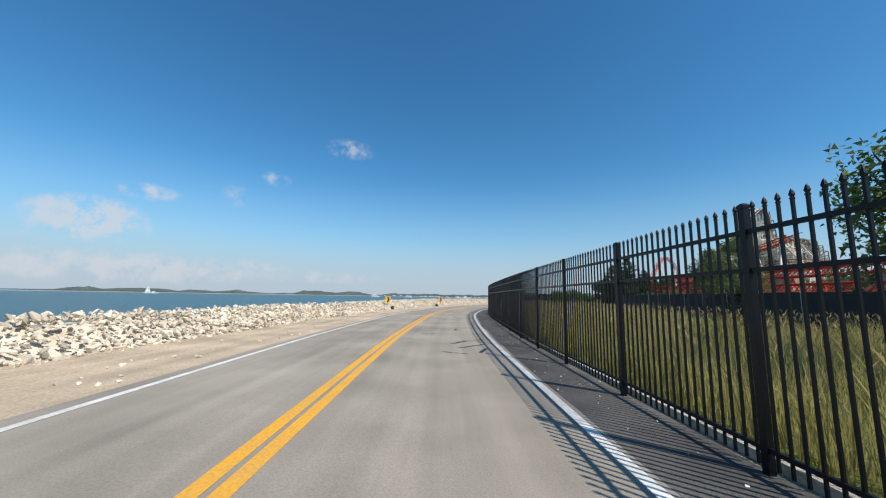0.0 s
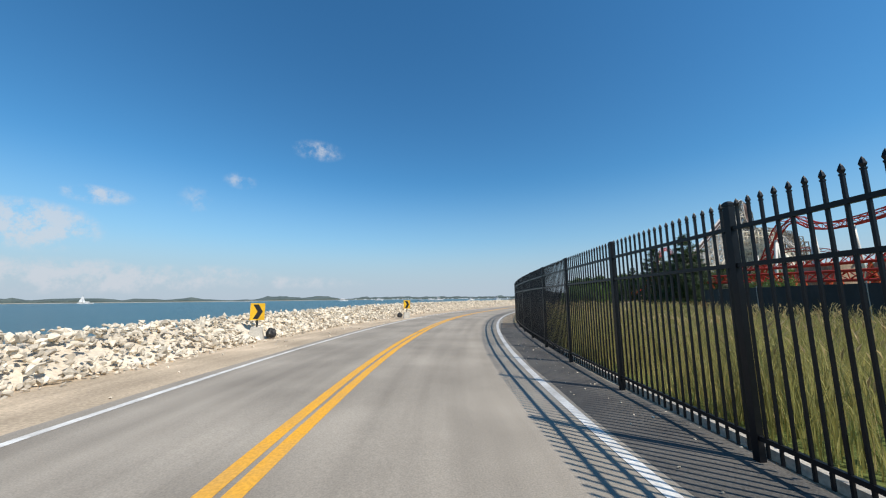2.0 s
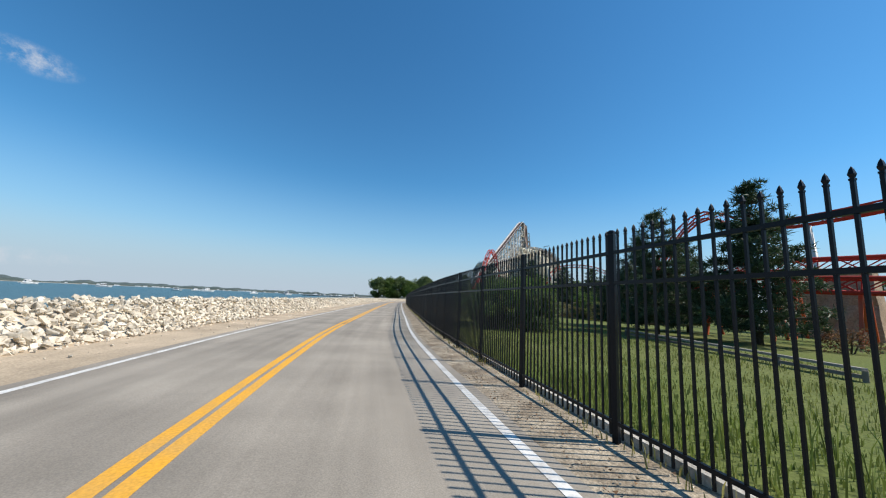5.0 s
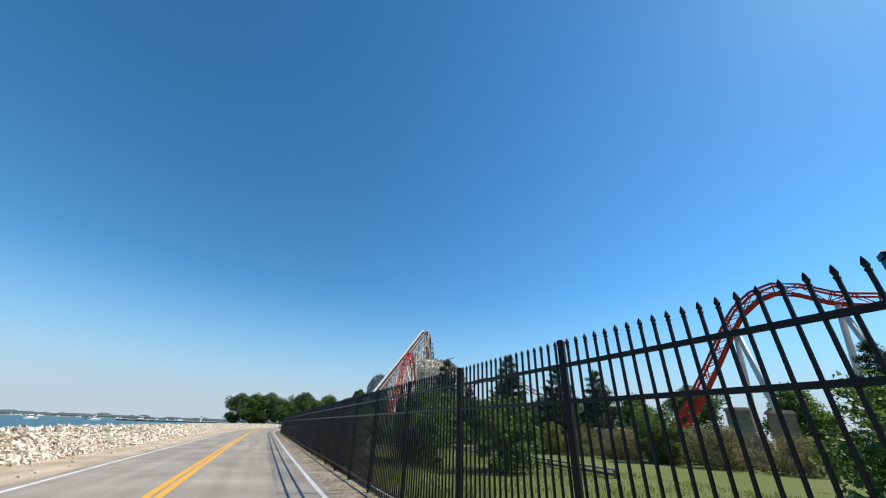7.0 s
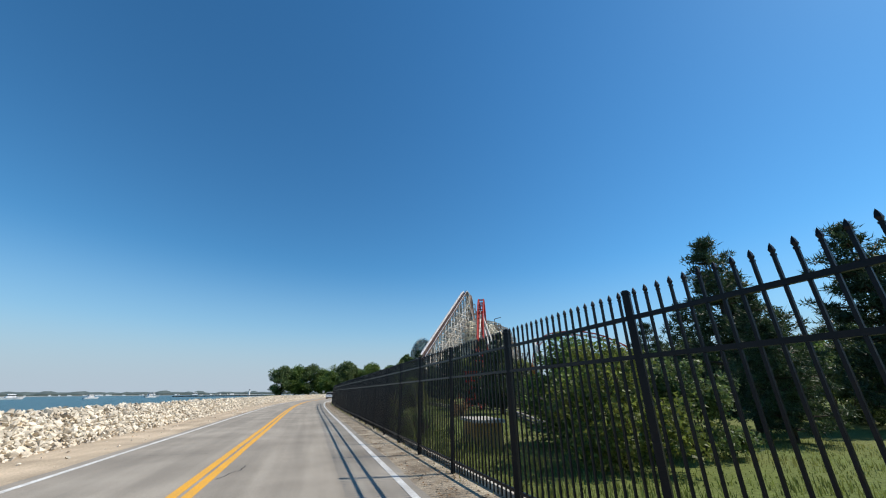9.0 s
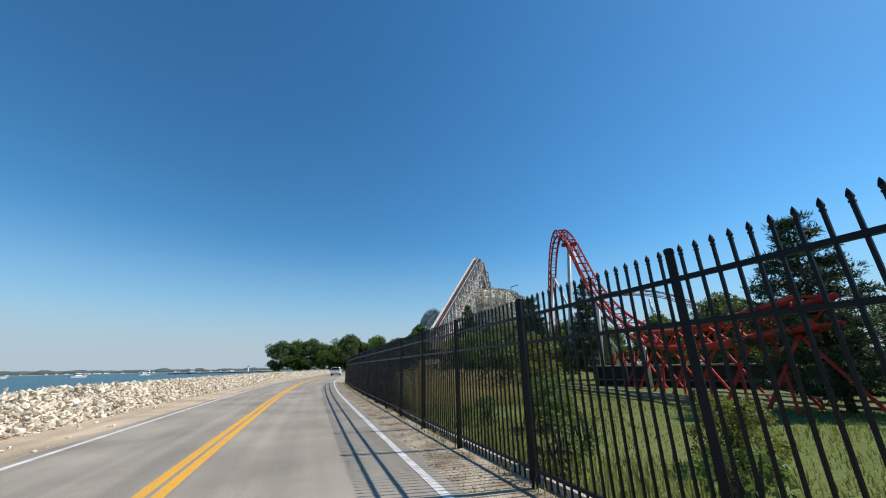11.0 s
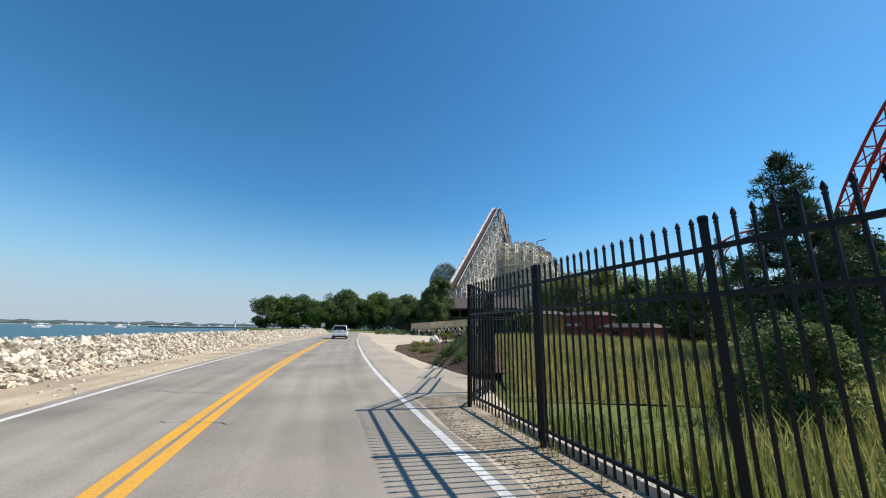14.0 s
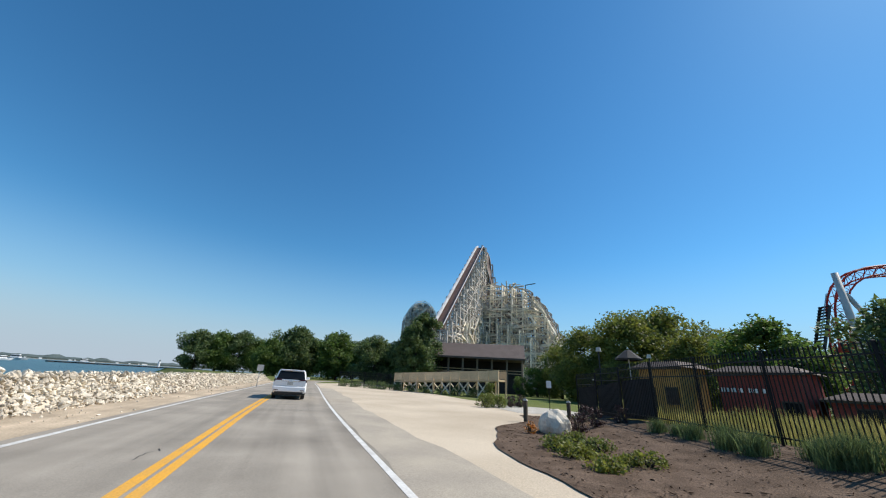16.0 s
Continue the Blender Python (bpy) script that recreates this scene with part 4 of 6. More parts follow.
solid("weeds", blades(strip_spots(54, 142, 3.2, 5.2, 14000, 7), 0.12, 0.55, 0.008, 8, 0.5), BLADE, "ragged weeds along the foot of the fence", "grass", kind="stuff")


def ground_spots(u0, u1, v0, v1, n, seed):
    """Spots behind the second fence: u metres along it, v metres beyond it."""
    rng = random.Random(seed)
    out = []
    for _ in range(n):
        u, v = rng.uniform(u0, u1), rng.uniform(v0, v1)
        k = 0.8 + 0.8 * noise.noise((u * 0.4, v * 0.4, seed))
        p = RISE0 + F2 * u - N_F2 * v
        out.append((p.x, p.y, max(0.3, k)))
    return out


solid("meadow_grass", blades(ground_spots(2.0, 37, 0.5, 17, 60000, 9), 0.3, 0.85, 0.012, 10, foot_z=rise_z), STRAW, "tall pale meadow grass beyond the second fence", "grass", kind="stuff")
dry = shrub(36, 0.9, 1.8, RUST_LEAF, 1400, 0.09, "withered rust-brown shrub behind the fence", put(*along(161.5, 7.8)[:2], 0, 0, 0.6), "dry_shrub")
for s, r, sc in ((157.4, 5.2, 0.9), (159.2, 4.4, 0.75), (160.4, 6.6, 1.0), (155.2, 6.8, 0.75), (162.4, 4.6, 0.65), (128.5, 9.5, 1.7), (70.0, 21.0, 1.9)):
    p = along(s, r)
    copy_thing(dry, put(p.x, p.y, 0, rng.uniform(0, 6.28), sc))
mound = shrub(37, 2.0, 3.8, KHAKI_LEAF, 6500, 0.11, "rounded khaki mound of ornamental grass on the lawn", put(46.6, 76.6), "grass_mound")
for x, y, sc in ((48.4, 79.8, 0.9), (45.8, 73.6, 0.8), (49.6, 82.6, 0.85), (51.2, 85.6, 0.9), (52.6, 88.2, 0.7), (50.4, 78.0, 1.0), (52.2, 82.2, 0.95)):
    copy_thing(mound, put(x, y, 0, rng.uniform(0, 6.28), sc))
weed = shrub(38, 0.9, 0.8, LEAF, 700, 0.07, "leafy green weed at the foot of the fence", put(*along(132.5, 3.7)[:2]), "weed")
for i in range(22):
    p = along(rng.uniform(118, 148), rng.uniform(3.4, 5.6))
    copy_thing(weed, put(p.x, p.y, 0, rng.uniform(0, 6.28), rng.uniform(0.45, 1.1)))
scraps = Shape()
for x, y, k in strip_spots(40, 172, 2.0, 3.2, 5200, 23):
    a, h = rng.uniform(0, 6.28), rng.uniform(0.02, 0.06)
    scraps.add([(x, y, 0.034), (x + math.cos(a) * h, y + math.sin(a) * h, 0.036), (x + math.cos(a + 0.9) * h * 0.9, y + math.sin(a + 0.9) * h * 0.9, 0.05)], [(0, 1, 2)])
solid("dry_leaves", scraps, RUST_LEAF, "dry brown leaves and scraps along the fence verge", "leaf litter", kind="stuff")
solid("verge_tufts", blades(strip_spots(44, 170, 2.7, 3.3, 5200, 29), 0.04, 0.22, 0.008, 30), STRAW, "dry grass tufts at the foot of the fence", "grass", kind="stuff")
solid("litter_patch", ribbon(149, 166, [(3.3, 0.012), (6, 0.016), (9.5, 0.008)], wobble=0.5), LITTER, "bare brown ground with leaf litter behind the fence", "ground", kind="structure")
solid("pale_stalks", blades(strip_spots(149, 168, 3.4, 9.5, 7000, 15), 0.25, 0.75, 0.008, 16, 0.5), STRAW, "thin pale grass stalks on the bare ground behind the fence", "grass", kind="stuff")
solid("sparse_weeds", blades(strip_spots(150, 170, 3.3, 9.5, 9500, 13), 0.1, 0.5, 0.011, 14), BLADE, "sparse weeds on the bare ground behind the fence", "grass", kind="stuff")
for i in range(14):
    p = along(rng.uniform(150, 168), rng.uniform(3.6, 8.5))
    copy_thing(weed, put(p.x, p.y, 0, rng.uniform(0, 6.28), rng.uniform(0.4, 0.9)))


# ---- rubble bank ----
def stone_kinds(n, seed):
    rng = random.Random(seed)
    kinds = []
    for _ in range(n):
        bm = bmesh.new()
        for i in range(11):
            d = Vector((rng.gauss(0, 1), rng.gauss(0, 1), rng.gauss(0, 1)))
            m = max(abs(d.x), abs(d.y), abs(d.z))
            d = d / m * rng.uniform(0.75, 1.0)
            bm.verts.new((d.x * 0.5, d.y * rng.uniform(0.3, 0.42), d.z * 0.3))
        bmesh.ops.convex_hull(bm, input=bm.verts)
        bmesh.ops.delete(bm, geom=[v for v in bm.verts if not v.link_faces], context="VERTS")
        bm.verts.index_update()
        kinds.append((np.array([v.co[:] for v in bm.verts]), [tuple(v.index for v in f.verts) for f in bm.faces]))
        bm.free()
    return kinds


KINDS = stone_kinds(14, 4)


def bank_z(d, s):
    """Height of the bank d metres out from its foot; it is lower where the walk begins."""
    h = float(np.interp(d, [0, 0.25, 1.35, 2.3, 3.2, 6.8], [0.0, 0.12, 0.92, 0.90, 0.55, -2.6]))
    return h * (0.82 + 0.18 * ease(25, 60, s)) if h > 0 else h


def foot(s):
    return -6.75 - 1.15 * max(0.0, min(1.0, (34 - s) / 22)) - 0.25 * noise.noise((s * 0.12, 2, 5))


SIGN_SPOTS = (Vector((-5.45, 36.45)), Vector((-0.1, 49.6)))
bank = thing("rubble_bank", Matrix.Identity(4), "long bank of pale broken limestone along the lake shore", "stone bank")
core = Shape()
cols = (0.1, 0.35, 1.4, 2.3, 3.2, 6.8)
rows_s = list(np.arange(-14, 268, 2.0))
for s in rows_s:
    for d in cols:
        p = along(s, foot(s) - d - 0.05)
        core.v.append((p.x, p.y, bank_z(d, s) - 0.14))
m = len(cols)
for i in range(len(rows_s) - 1):
    for j in range(m - 1):
        a = i * m + j
        core.f.append((a, a + 1, a + m + 1, a + m))
part("core", core, STONE, bank)
rng = random.Random(77)
rubble_v, rubble_f, count = [], [], 0
PIECE = [None] * len(KINDS)
pieces = 0
for s in np.arange(-13, 266, 0.0072):
    s = float(s) + rng.uniform(-0.3, 0.3)
    u = rng.random()
    d = rng.uniform(-0.12, 1.45) if u < 0.66 else (rng.uniform(1.3, 2.6) if u < 0.95 else rng.uniform(2.6, 4.8))
    size = rng.uniform(0.11, 0.27) * (1.5 if rng.random() < 0.07 else 1.0) * (0.84 + 0.16 * ease(20, 60, s))
    if d < 0.05:
        size *= 0.6
    p = along(s, foot(s) - d)
    if any((p.xy - q).length < 0.62 for q in SIGN_SPOTS):
        continue
    z = bank_z(max(d, 0), s) + rng.uniform(-0.09, 0.07) + (0.08 if 1.2 < d < 2.4 and rng.random() < 0.2 else 0.0)
    turn = Euler((rng.uniform(-0.9, 0.9), rng.uniform(-0.9, 0.9), rng.uniform(0, 6.28))).to_matrix()
    k = rng.randrange(len(KINDS))
    if 19.5 < s < 25.5 and d < 1.5 and pieces < 298:
        if PIECE[k] is None:
            sh = Shape()
            sh.v, sh.f = [tuple(v) for v in KINDS[k][0]], KINDS[k][1]
            PIECE[k] = sh.mesh("stone", STONE_PIECE)
        part("stone", PIECE[k], STONE_PIECE, bank, at=Matrix.Translation((p.x, p.y, z)) @ turn.to_4x4() @ Matrix.Scale(size, 4))
        pieces += 1
        continue
    v = KINDS[k][0] @ (np.array(turn).T * size) + np.array((p.x, p.y, z))
    rubble_f.extend(tuple(i + count for i in f) for f in KINDS[k][1])
    rubble_v.append(v)
    count += len(v)
rub = Shape()
rub.v, rub.f = np.concatenate(rubble_v).tolist(), rubble_f
tagged(part("rubble", rub, STONE, bank), kind="stuff")

# loose stones on the sandy shoulder
loose = Shape()
for _ in range(900):
    s = rng.uniform(-12, 240)
    p = along(s, rng.uniform(-7.2, -5.4) if rng.random() < 0.8 else rng.uniform(-5.4, -5.0))
    k = rng.randrange(len(KINDS))
    size = rng.uniform(0.03, 0.14)
    turn = np.array(Euler((0, 0, rng.uniform(0, 6.28))).to_matrix()).T * size
    loose.add((KINDS[k][0] @ turn + np.array((p.x, p.y, 0.015 + size * 0.12))).tolist(), KINDS[k][1])
solid("loose_stones", loose, STONE, "small loose stones scattered over the sandy shoulder", "stones", kind="stuff")
litter = Shape()
for _ in range(1500):
    s = rng.uniform(-12, 172)
    p = along(s, rng.uniform(1.9, 3.2))
    k = rng.randrange(len(KINDS))
    size = rng.uniform(0.012, 0.05)
    turn = np.array(Euler((0, 0, rng.uniform(0, 6.28))).to_matrix()).T * size
    litter.add((KINDS[k][0] @ turn + np.array((p.x, p.y, 0.03))).tolist(), KINDS[k][1])
solid("verge_gravel", litter, STONE, "gravel and bits of concrete along the fence verge", "gravel", kind="stuff")


# ---- signs ----
def chevron_sign(at):
    t = thing("chevron_sign", at, "yellow curve warning sign with a black chevron on a concrete block", "road sign", "curve signs")
    part("base_block", Shape().box((0, 0.02, 0.22), (0.56, 0.5, 0.52), taper=0.62), KERB, t, "pale concrete base block")
    part("post", Shape().box((0, 0.03, 0.72), (0.06, 0.05, 0.6)), SIGN_BLACK, t)
    board = part("board", Shape().box((0, 0, 1.05), (0.50, 0.012, 0.63)), SIGN_YELLOW, t)
    ch = Shape()
    y = -0.0085
    for sgn in (1, -1):
        pts = [(-0.15, 1.05 + sgn * 0.27), (0.03, 1.05 + sgn * 0.27), (0.18, 1.05), (0.0, 1.05)]
        v = [(a, y, b) for a, b in pts] + [(a, y + 0.004, b) for a, b in pts]
        f = [(0, 1, 2, 3), (4, 5, 6, 7), (0, 1, 5, 4), (1, 2, 6, 5), (2, 3, 7, 6), (3, 0, 4, 7)]
        ch.add(v, f)
    part("chevron", ch, SIGN_BLACK, board, "black chevron pointing right")
    return t


def facing(x, y, tx, ty, z=0.0):
    """A pose at (x, y) whose -y side faces the point (tx, ty)."""
    return Matrix.Translation((x, y, z)) @ Matrix.Rotation(math.atan2(ty - y, tx - x) + math.pi / 2, 4, "Z")


sign = chevron_sign(facing(-5.45, 36.45, -0.5, 18))
copy_thing(sign, facing(-0.1, 49.6, 2.0, 30))


def crumpled(at, seed):
    """A slumped black sack with creases."""
    bm = bmesh.new()
    bmesh.ops.create_icosphere(bm, subdivisions=3, radius=0.5)
    sh = Shape()
    for v in bm.verts:
        c = v.co
        f = 1 + 0.35 * noise.noise(c * 2.5 + Vector((seed, 0, 0))) + 0.2 * noise.noise(c * 7 + Vector((0, seed, 0)))
        sh.v.append((c.x * 0.36 * f, c.y * 0.28 * f, max(0.0, 0.16 + c.z * 0.42 * f)))
    bm.verts.index_update()
    sh.f = [tuple(v.index for v in f.verts) for f in bm.faces]
    bm.free()
    ob = solid("black_sack", sh, CAR_BLACK, "crumpled black sack lying beside a sign's block", "sack")
    ob.matrix_basis = at


crumpled(Matrix.Translation((-5.02, 36.7, 0.06)), 1.3)
crumpled(Matrix.Translation((-0.62, 49.5, 0.08)), 4.1)
plate = thing("grey_sign", facing(97.6, 202.6, 75, 168), "plain grey sign board on a post by the bank", "road sign")
part("post", Shape().box((0, 0.03, 1.0), (0.06, 0.05, 2.0)), GALV, plate)
part("board", Shape().box((0, 0, 1.85), (0.6, 0.015, 0.6)), GREY_SIGN, plate)


# ---- far shore, boats, lighthouse ----
def wooded_shore(points, height, depth, name, label, seed):
    """A low wooded strip: beach in front, canopy of many uneven crowns."""
    line = smooth_line([(*p, 0) for p in points], 14)
    t = thing(name, Matrix.Identity(4), label, "far shore", kind="structure")
    sh, beach = Shape(), Shape()
    n = len(line)
    cols = 6
    for i, p in enumerate(line):
        d = (line[min(i + 1, n - 1)] - line[max(i - 1, 0)]).normalized()
        out = Vector((-d.y, d.x, 0))
        ends = min(1.0, i / 8, (n - 1 - i) / 8)
        for j in range(cols):
            k = max(0.0, (j - 1) / (cols - 2))
            z = math.sin(math.pi * min(1, 0.08 + k)) ** 0.5 * height * ends
            z *= 0.62 + 0.5 * noise.noise((p.x * 0.02, p.y * 0.02, seed)) + 0.35 * noise.noise((p.x * 0.08 + j * 3, p.y * 0.08, seed))
            q = p + out * (depth * k)
            sh.v.append((q.x, q.y, -2.1 + (0.2 if j == 0 else max(0.3, z))))
        b0, b1 = p - out * 14, p + out * 4
        beach.v += [(b0.x, b0.y, -2.25), (b1.x, b1.y, -1.0)]
    for i in range(n - 1):
        for j in range(cols - 1):
            a = i * cols + j
            sh.f.append((a, a + 1, a + cols + 1, a + cols))
        beach.f.append((2 * i, 2 * i + 1, 2 * i + 3, 2 * i + 2))
    part("woods", sh, SHORE, t)
    part("beach", beach, BEACH, t, "pale strip of beach")


wooded_shore([(-720, 555), (-600, 655), (-480, 745), (-350, 835)], 11, 60, "backdrop_island", "low wooded island with a pale beach across the lake", 3)
wooded_shore([(-420, 850), (-340, 980), (-270, 1150), (-190, 1300)], 15, 90, "backdrop_headland", "dark wooded headland far across the lake", 6)
wooded_shore([(-300, 1480), (-50, 1560), (250, 1580), (520, 1545), (760, 1500), (1000, 1420)], 17, 120, "backdrop_shore", "hazy far shore with a line of trees", 9)
rng = random.Random(9)
houses = Shape()
for _ in range(70):
    k = rng.random()
    x, y = -300 + 1250 * k, 1440 + 110 * math.sin(k * 2.6) + rng.uniform(-20, 6)
    houses.box((x, y, -0.6), (rng.uniform(2.5, 10) * rng.choice((0.6, 1, 1.4)), 5, rng.uniform(2, 4.5)))
solid("far_houses", houses, BOAT_WHITE, "tiny pale houses and boats along the far shore", "houses", kind="stuff")


def motor_boat(at, length=9.0):
    t = thing("motor_boat", at, "white cabin motor boat far out on the lake", "boat", "boats on the lake")
    hull = Shape()
    L, w = length, length * 0.3
    hull.v = [(-L / 2, -w / 2, 0.9), (L * 0.2, -w / 2, 1.0), (L / 2, 0, 1.3), (L * 0.2, w / 2, 1.0), (-L / 2, w / 2, 0.9), (-L / 2, -w * 0.35, -0.3), (L * 0.2, -w * 0.3, -0.3), (L * 0.4, 0, -0.2),
              (L * 0.2, w * 0.3, -0.3), (-L / 2, w * 0.35, -0.3)]
    hull.f = [(0, 1, 2, 3, 4), (9, 8, 7, 6, 5), (0, 5, 6, 1), (1, 6, 7, 2), (2, 7, 8, 3), (3, 8, 9, 4), (4, 9, 5, 0)]
    part("hull", hull, BOAT_WHITE, t)
    part("cabin", Shape().box((-L * 0.08, 0, 1.75), (L * 0.4, w * 0.7, 1.6), taper=0.75), BOAT_WHITE, t)
    part("windows", Shape().box((-L * 0.07, 0, 1.85), (L * 0.37, w * 0.66, 0.45)), CAR_GLASS, t)
    return t


boat = motor_boat(put(91, 574, -2.2, 0.4, 1.4))
for x, y, sc in ((33, 690, 1.1), (182, 781, 1.6), (-135, 703, 1.3), (-116, 622, 1.1), (44, 632, 1.3), (-400, 490, 0.9), (150, 640, 1.0), (250, 820, 1.6), (10, 560, 0.9), (-60, 640, 1.2)):
    copy_thing(boat, put(x, y, -2.2, rng.uniform(-0.6, 0.6), sc))
sailer = thing("sailing_boat", put(-457, 547, -2.2, 0.5), "small white sailing boat with raised sails", "boat")
part("hull", Shape().box((0, 0, 0.4), (8, 2.2, 1.2), taper=1.15), BOAT_WHITE, sailer)
part("mast", Shape().tube([(0.6, 0, 0.9), (0.6, 0, 12)], 0.08, 6), GALV, sailer)
part("sail", Shape().add([(0.5, 0.03, 1.8), (-3.6, 0.05, 1.9), (0.5, 0.03, 11.6), (0.5, -0.03, 1.8), (-3.6, -0.01, 1.9), (0.5, -0.03, 11.6), (0.8, 0.02, 1.8), (3.6, 0.02, 1.6), (0.8, 0.02, 10.5)],
                         [(0, 1, 2), (3, 5, 4), (0, 2, 5, 3), (6, 7, 8)]), BOAT_WHITE, sailer)
jetty = Shape()
for i in range(70):
    k = i / 69
    jetty.box((196 + 150 * k, 727 + 2 * math.sin(i), -1.7), (3.6, 4.5, 1.6), rng.uniform(0, 3))
solid("breakwater", jetty, DARK_WALL, "low dark stone breakwater out in the lake", "breakwater", kind="stuff")
house = thing("lighthouse", put(296, 727, -1.2), "small white lighthouse on the breakwater", "lighthouse")
part("tower", Shape().tube([(0, 0, 0), (0, 0, 5.5), (0, 0, 7)], [1.6, 1.2, 1.1], 12), BOAT_WHITE, house)
part("lantern", Shape().tube([(0, 0, 7), (0, 0, 8.4), (0, 0, 9.2)], [0.8, 0.8, 0.05], 10), CAR_BLACK, house)


# ---- red steel coaster ----
def truss_track(points, across, name, rail_mat, parent_label, wide=1.0, deep=0.8, group="red coaster"):
    """Four-chord truss track along a line; across(p, d) gives the sideways direction."""
    line = smooth_line(points, 1.1)
    n = len(line)
    t = thing(name, Matrix.Identity(4), parent_label, "roller coaster", group)
    chords = [[], [], [], []]
    for i, p in enumerate(line):
        d = (line[min(i + 1, n - 1)] - line[max(i - 1, 0)]).normalized()
        side = across(p, d)
        up = side.cross(d).normalized()
        for k, (a, b) in enumerate(((-0.5, 0.0), (0.5, 0.0), (-0.36, -1.0), (0.36, -1.0))):
            chords[k].append(p + side * (a * wide) + up * (b * deep))
    for k in range(4):
        part("rail" if k < 2 else "chord", Shape().tube(chords[k], 0.10 if k < 2 else 0.12, 6), rail_mat, t)
    web = Shape()
    for i in range(n - 1):
        web.beam(chords[0][i], chords[1][i], 0.07)
        web.beam(chords[2][i], chords[3][i], 0.06)
        for a, b in ((0, 2), (1, 3)):
            web.beam(chords[a][i], chords[b][i + 1], 0.06)
            web.beam(chords[b][i + 1], chords[a][min(i + 2, n - 1)], 0.06) if i % 2 == 0 else web.beam(chords[a][i], chords[b][i], 0.05)
    part("lattice", web, rail_mat, t)
    return t, line


def leg(track, a, b, r=0.28, mat=PALE_STEEL, label=""):
    part("support", Shape().tube([a, b], [r * 0.85, r], 10), mat, track, label, smooth=True)


U = Vector((0.856, 0.517, 0))
O = Vector((83.96, 133.15, 0))
NRM = Vector((-U.y, U.x, 0))


def on_arch(u, z, off=0.0):
    return O + U * u + NRM * off + Vector((0, 0, z))


arch_pts = [on_arch(u, z) for u, z in ((-30, 3.2), (-24, 2.9), (-18.6, 3.3), (-14, 4.9), (-10.8, 6.8), (-8, 9.0), (-5.2, 12.0), (-2.4, 14.9), (0, 16.7), (2, 17.8), (4.2, 18.2), (7, 17.7), (10, 16.0),
                                       (12.6, 13.4), (15.0, 10.2), (17.0, 6.2), (18.4, 2.4))]
side_of = lambda p, d: NRM * -1
arch, _ = truss_track(arch_pts, side_of, "red_coaster_arch", RED_STEEL, "tall arch of red steel roller coaster track on pale supports")
leg(arch, on_arch(-1.5, 14.8), on_arch(-2.6, 0, 1.8), 0.24)
leg(arch, on_arch(-1.5, 14.8), on_arch(1.8, 0, -4.5), 0.22)
leg(arch, on_arch(11.3, 14.0), on_arch(7.0, 0, 2.4), 0.22)
leg(arch, on_arch(11.3, 14.0), on_arch(3.4, 0, -3.0), 0.2)
leg(arch, on_arch(-9.0, 7.2), on_arch(-9.4, 0, 0.6), 0.2)
leg(arch, on_arch(-17, 2.9), on_arch(-17, 0, 0), 0.2)
part("ledge", Shape().beam(on_arch(-1.5, 14.6, -0.8), on_arch(-1.5, 14.6, 0.8), 0.4), RED_STEEL, arch)

U2 = Vector((-0.22, -0.976, 0))
O2 = Vector((57.4, 69.0, 0))
N2 = Vector((-U2.y, U2.x, 0))
on_hill = lambda u, z, off=0.0: O2 + U2 * u + N2 * off + Vector((0, 0, z))
hill, _ = truss_track([on_hill(u, z) for u, z in ((-12, 1.4), (-9.5, 4.1), (-7.2, 7.2), (-5.2, 10.1), (-3.8, 11.9), (-2.3, 13.0), (-0.7, 13.4), (0.9, 12.9), (2.4, 11.9), (4.6, 11.2), (8, 11.1), (12, 11.4), (16, 11.9))],
                      lambda p, d: N2 * -1, "red_coaster_hill", RED_STEEL, "red steel coaster hill behind the pines")
for u, z in ((-4.2, 10.3), (2.4, 10.9), (8, 10.2), (14, 10.6)):
    leg(hill, on_hill(u, z), on_hill(u - 1.4, 0, 2.0), 0.24)
    leg(hill, on_hill(u, z), on_hill(u + 1.4, 0, -2.0), 0.24)

low, low_line = truss_track([(30, 4, 3.1), (33, 20, 3.2), (35.5, 36, 3.3), (37.5, 52, 3.6), (39, 68, 4.1)], lambda p, d: Vector((d.y, -d.x, 0)).normalized(), "low_red_track", RED_STEEL,
                            "low run of red coaster track above orange braces", wide=1.4)
low2, low2_line = truss_track([(34, 4, 5.2), (37, 20, 5.2), (40, 38, 5.2), (42.5, 54, 5.4), (43.8, 65, 5.6)], lambda p, d: Vector((d.y, -d.x, 0)).normalized(), "upper_red_track", RED_STEEL,
                              "upper run of red coaster track behind the lower one", wide=1.4)
for tr, ln in ((low, low_line), (low2, low2_line)):
    for i in range(2, len(ln) - 2, 3):
        p = ln[i]
        d = (ln[i + 1] - ln[i - 1]).normalized()
        sd = Vector((d.y, -d.x, 0)).normalized()
        sh = Shape().beam(p - Vector((0, 0, 0.9)), (p.x + sd.x * 1.3, p.y + sd.y * 1.3, 0), 0.16).beam(p - Vector((0, 0, 0.9)), (p.x - sd.x * 1.3, p.y - sd.y * 1.3, 0), 0.16)
        part("brace", sh, ORANGE_STEEL, tr, "orange steel brace")
BEND0, BEND_WAY = Vector((137.0, 145.0, 0)), Vector((0.45, -0.89, 0))
on_bend = lambda u, z, off=0.0: BEND0 + BEND_WAY * u + Vector((0.89, 0.45, 0)) * off + Vector((0, 0, z))
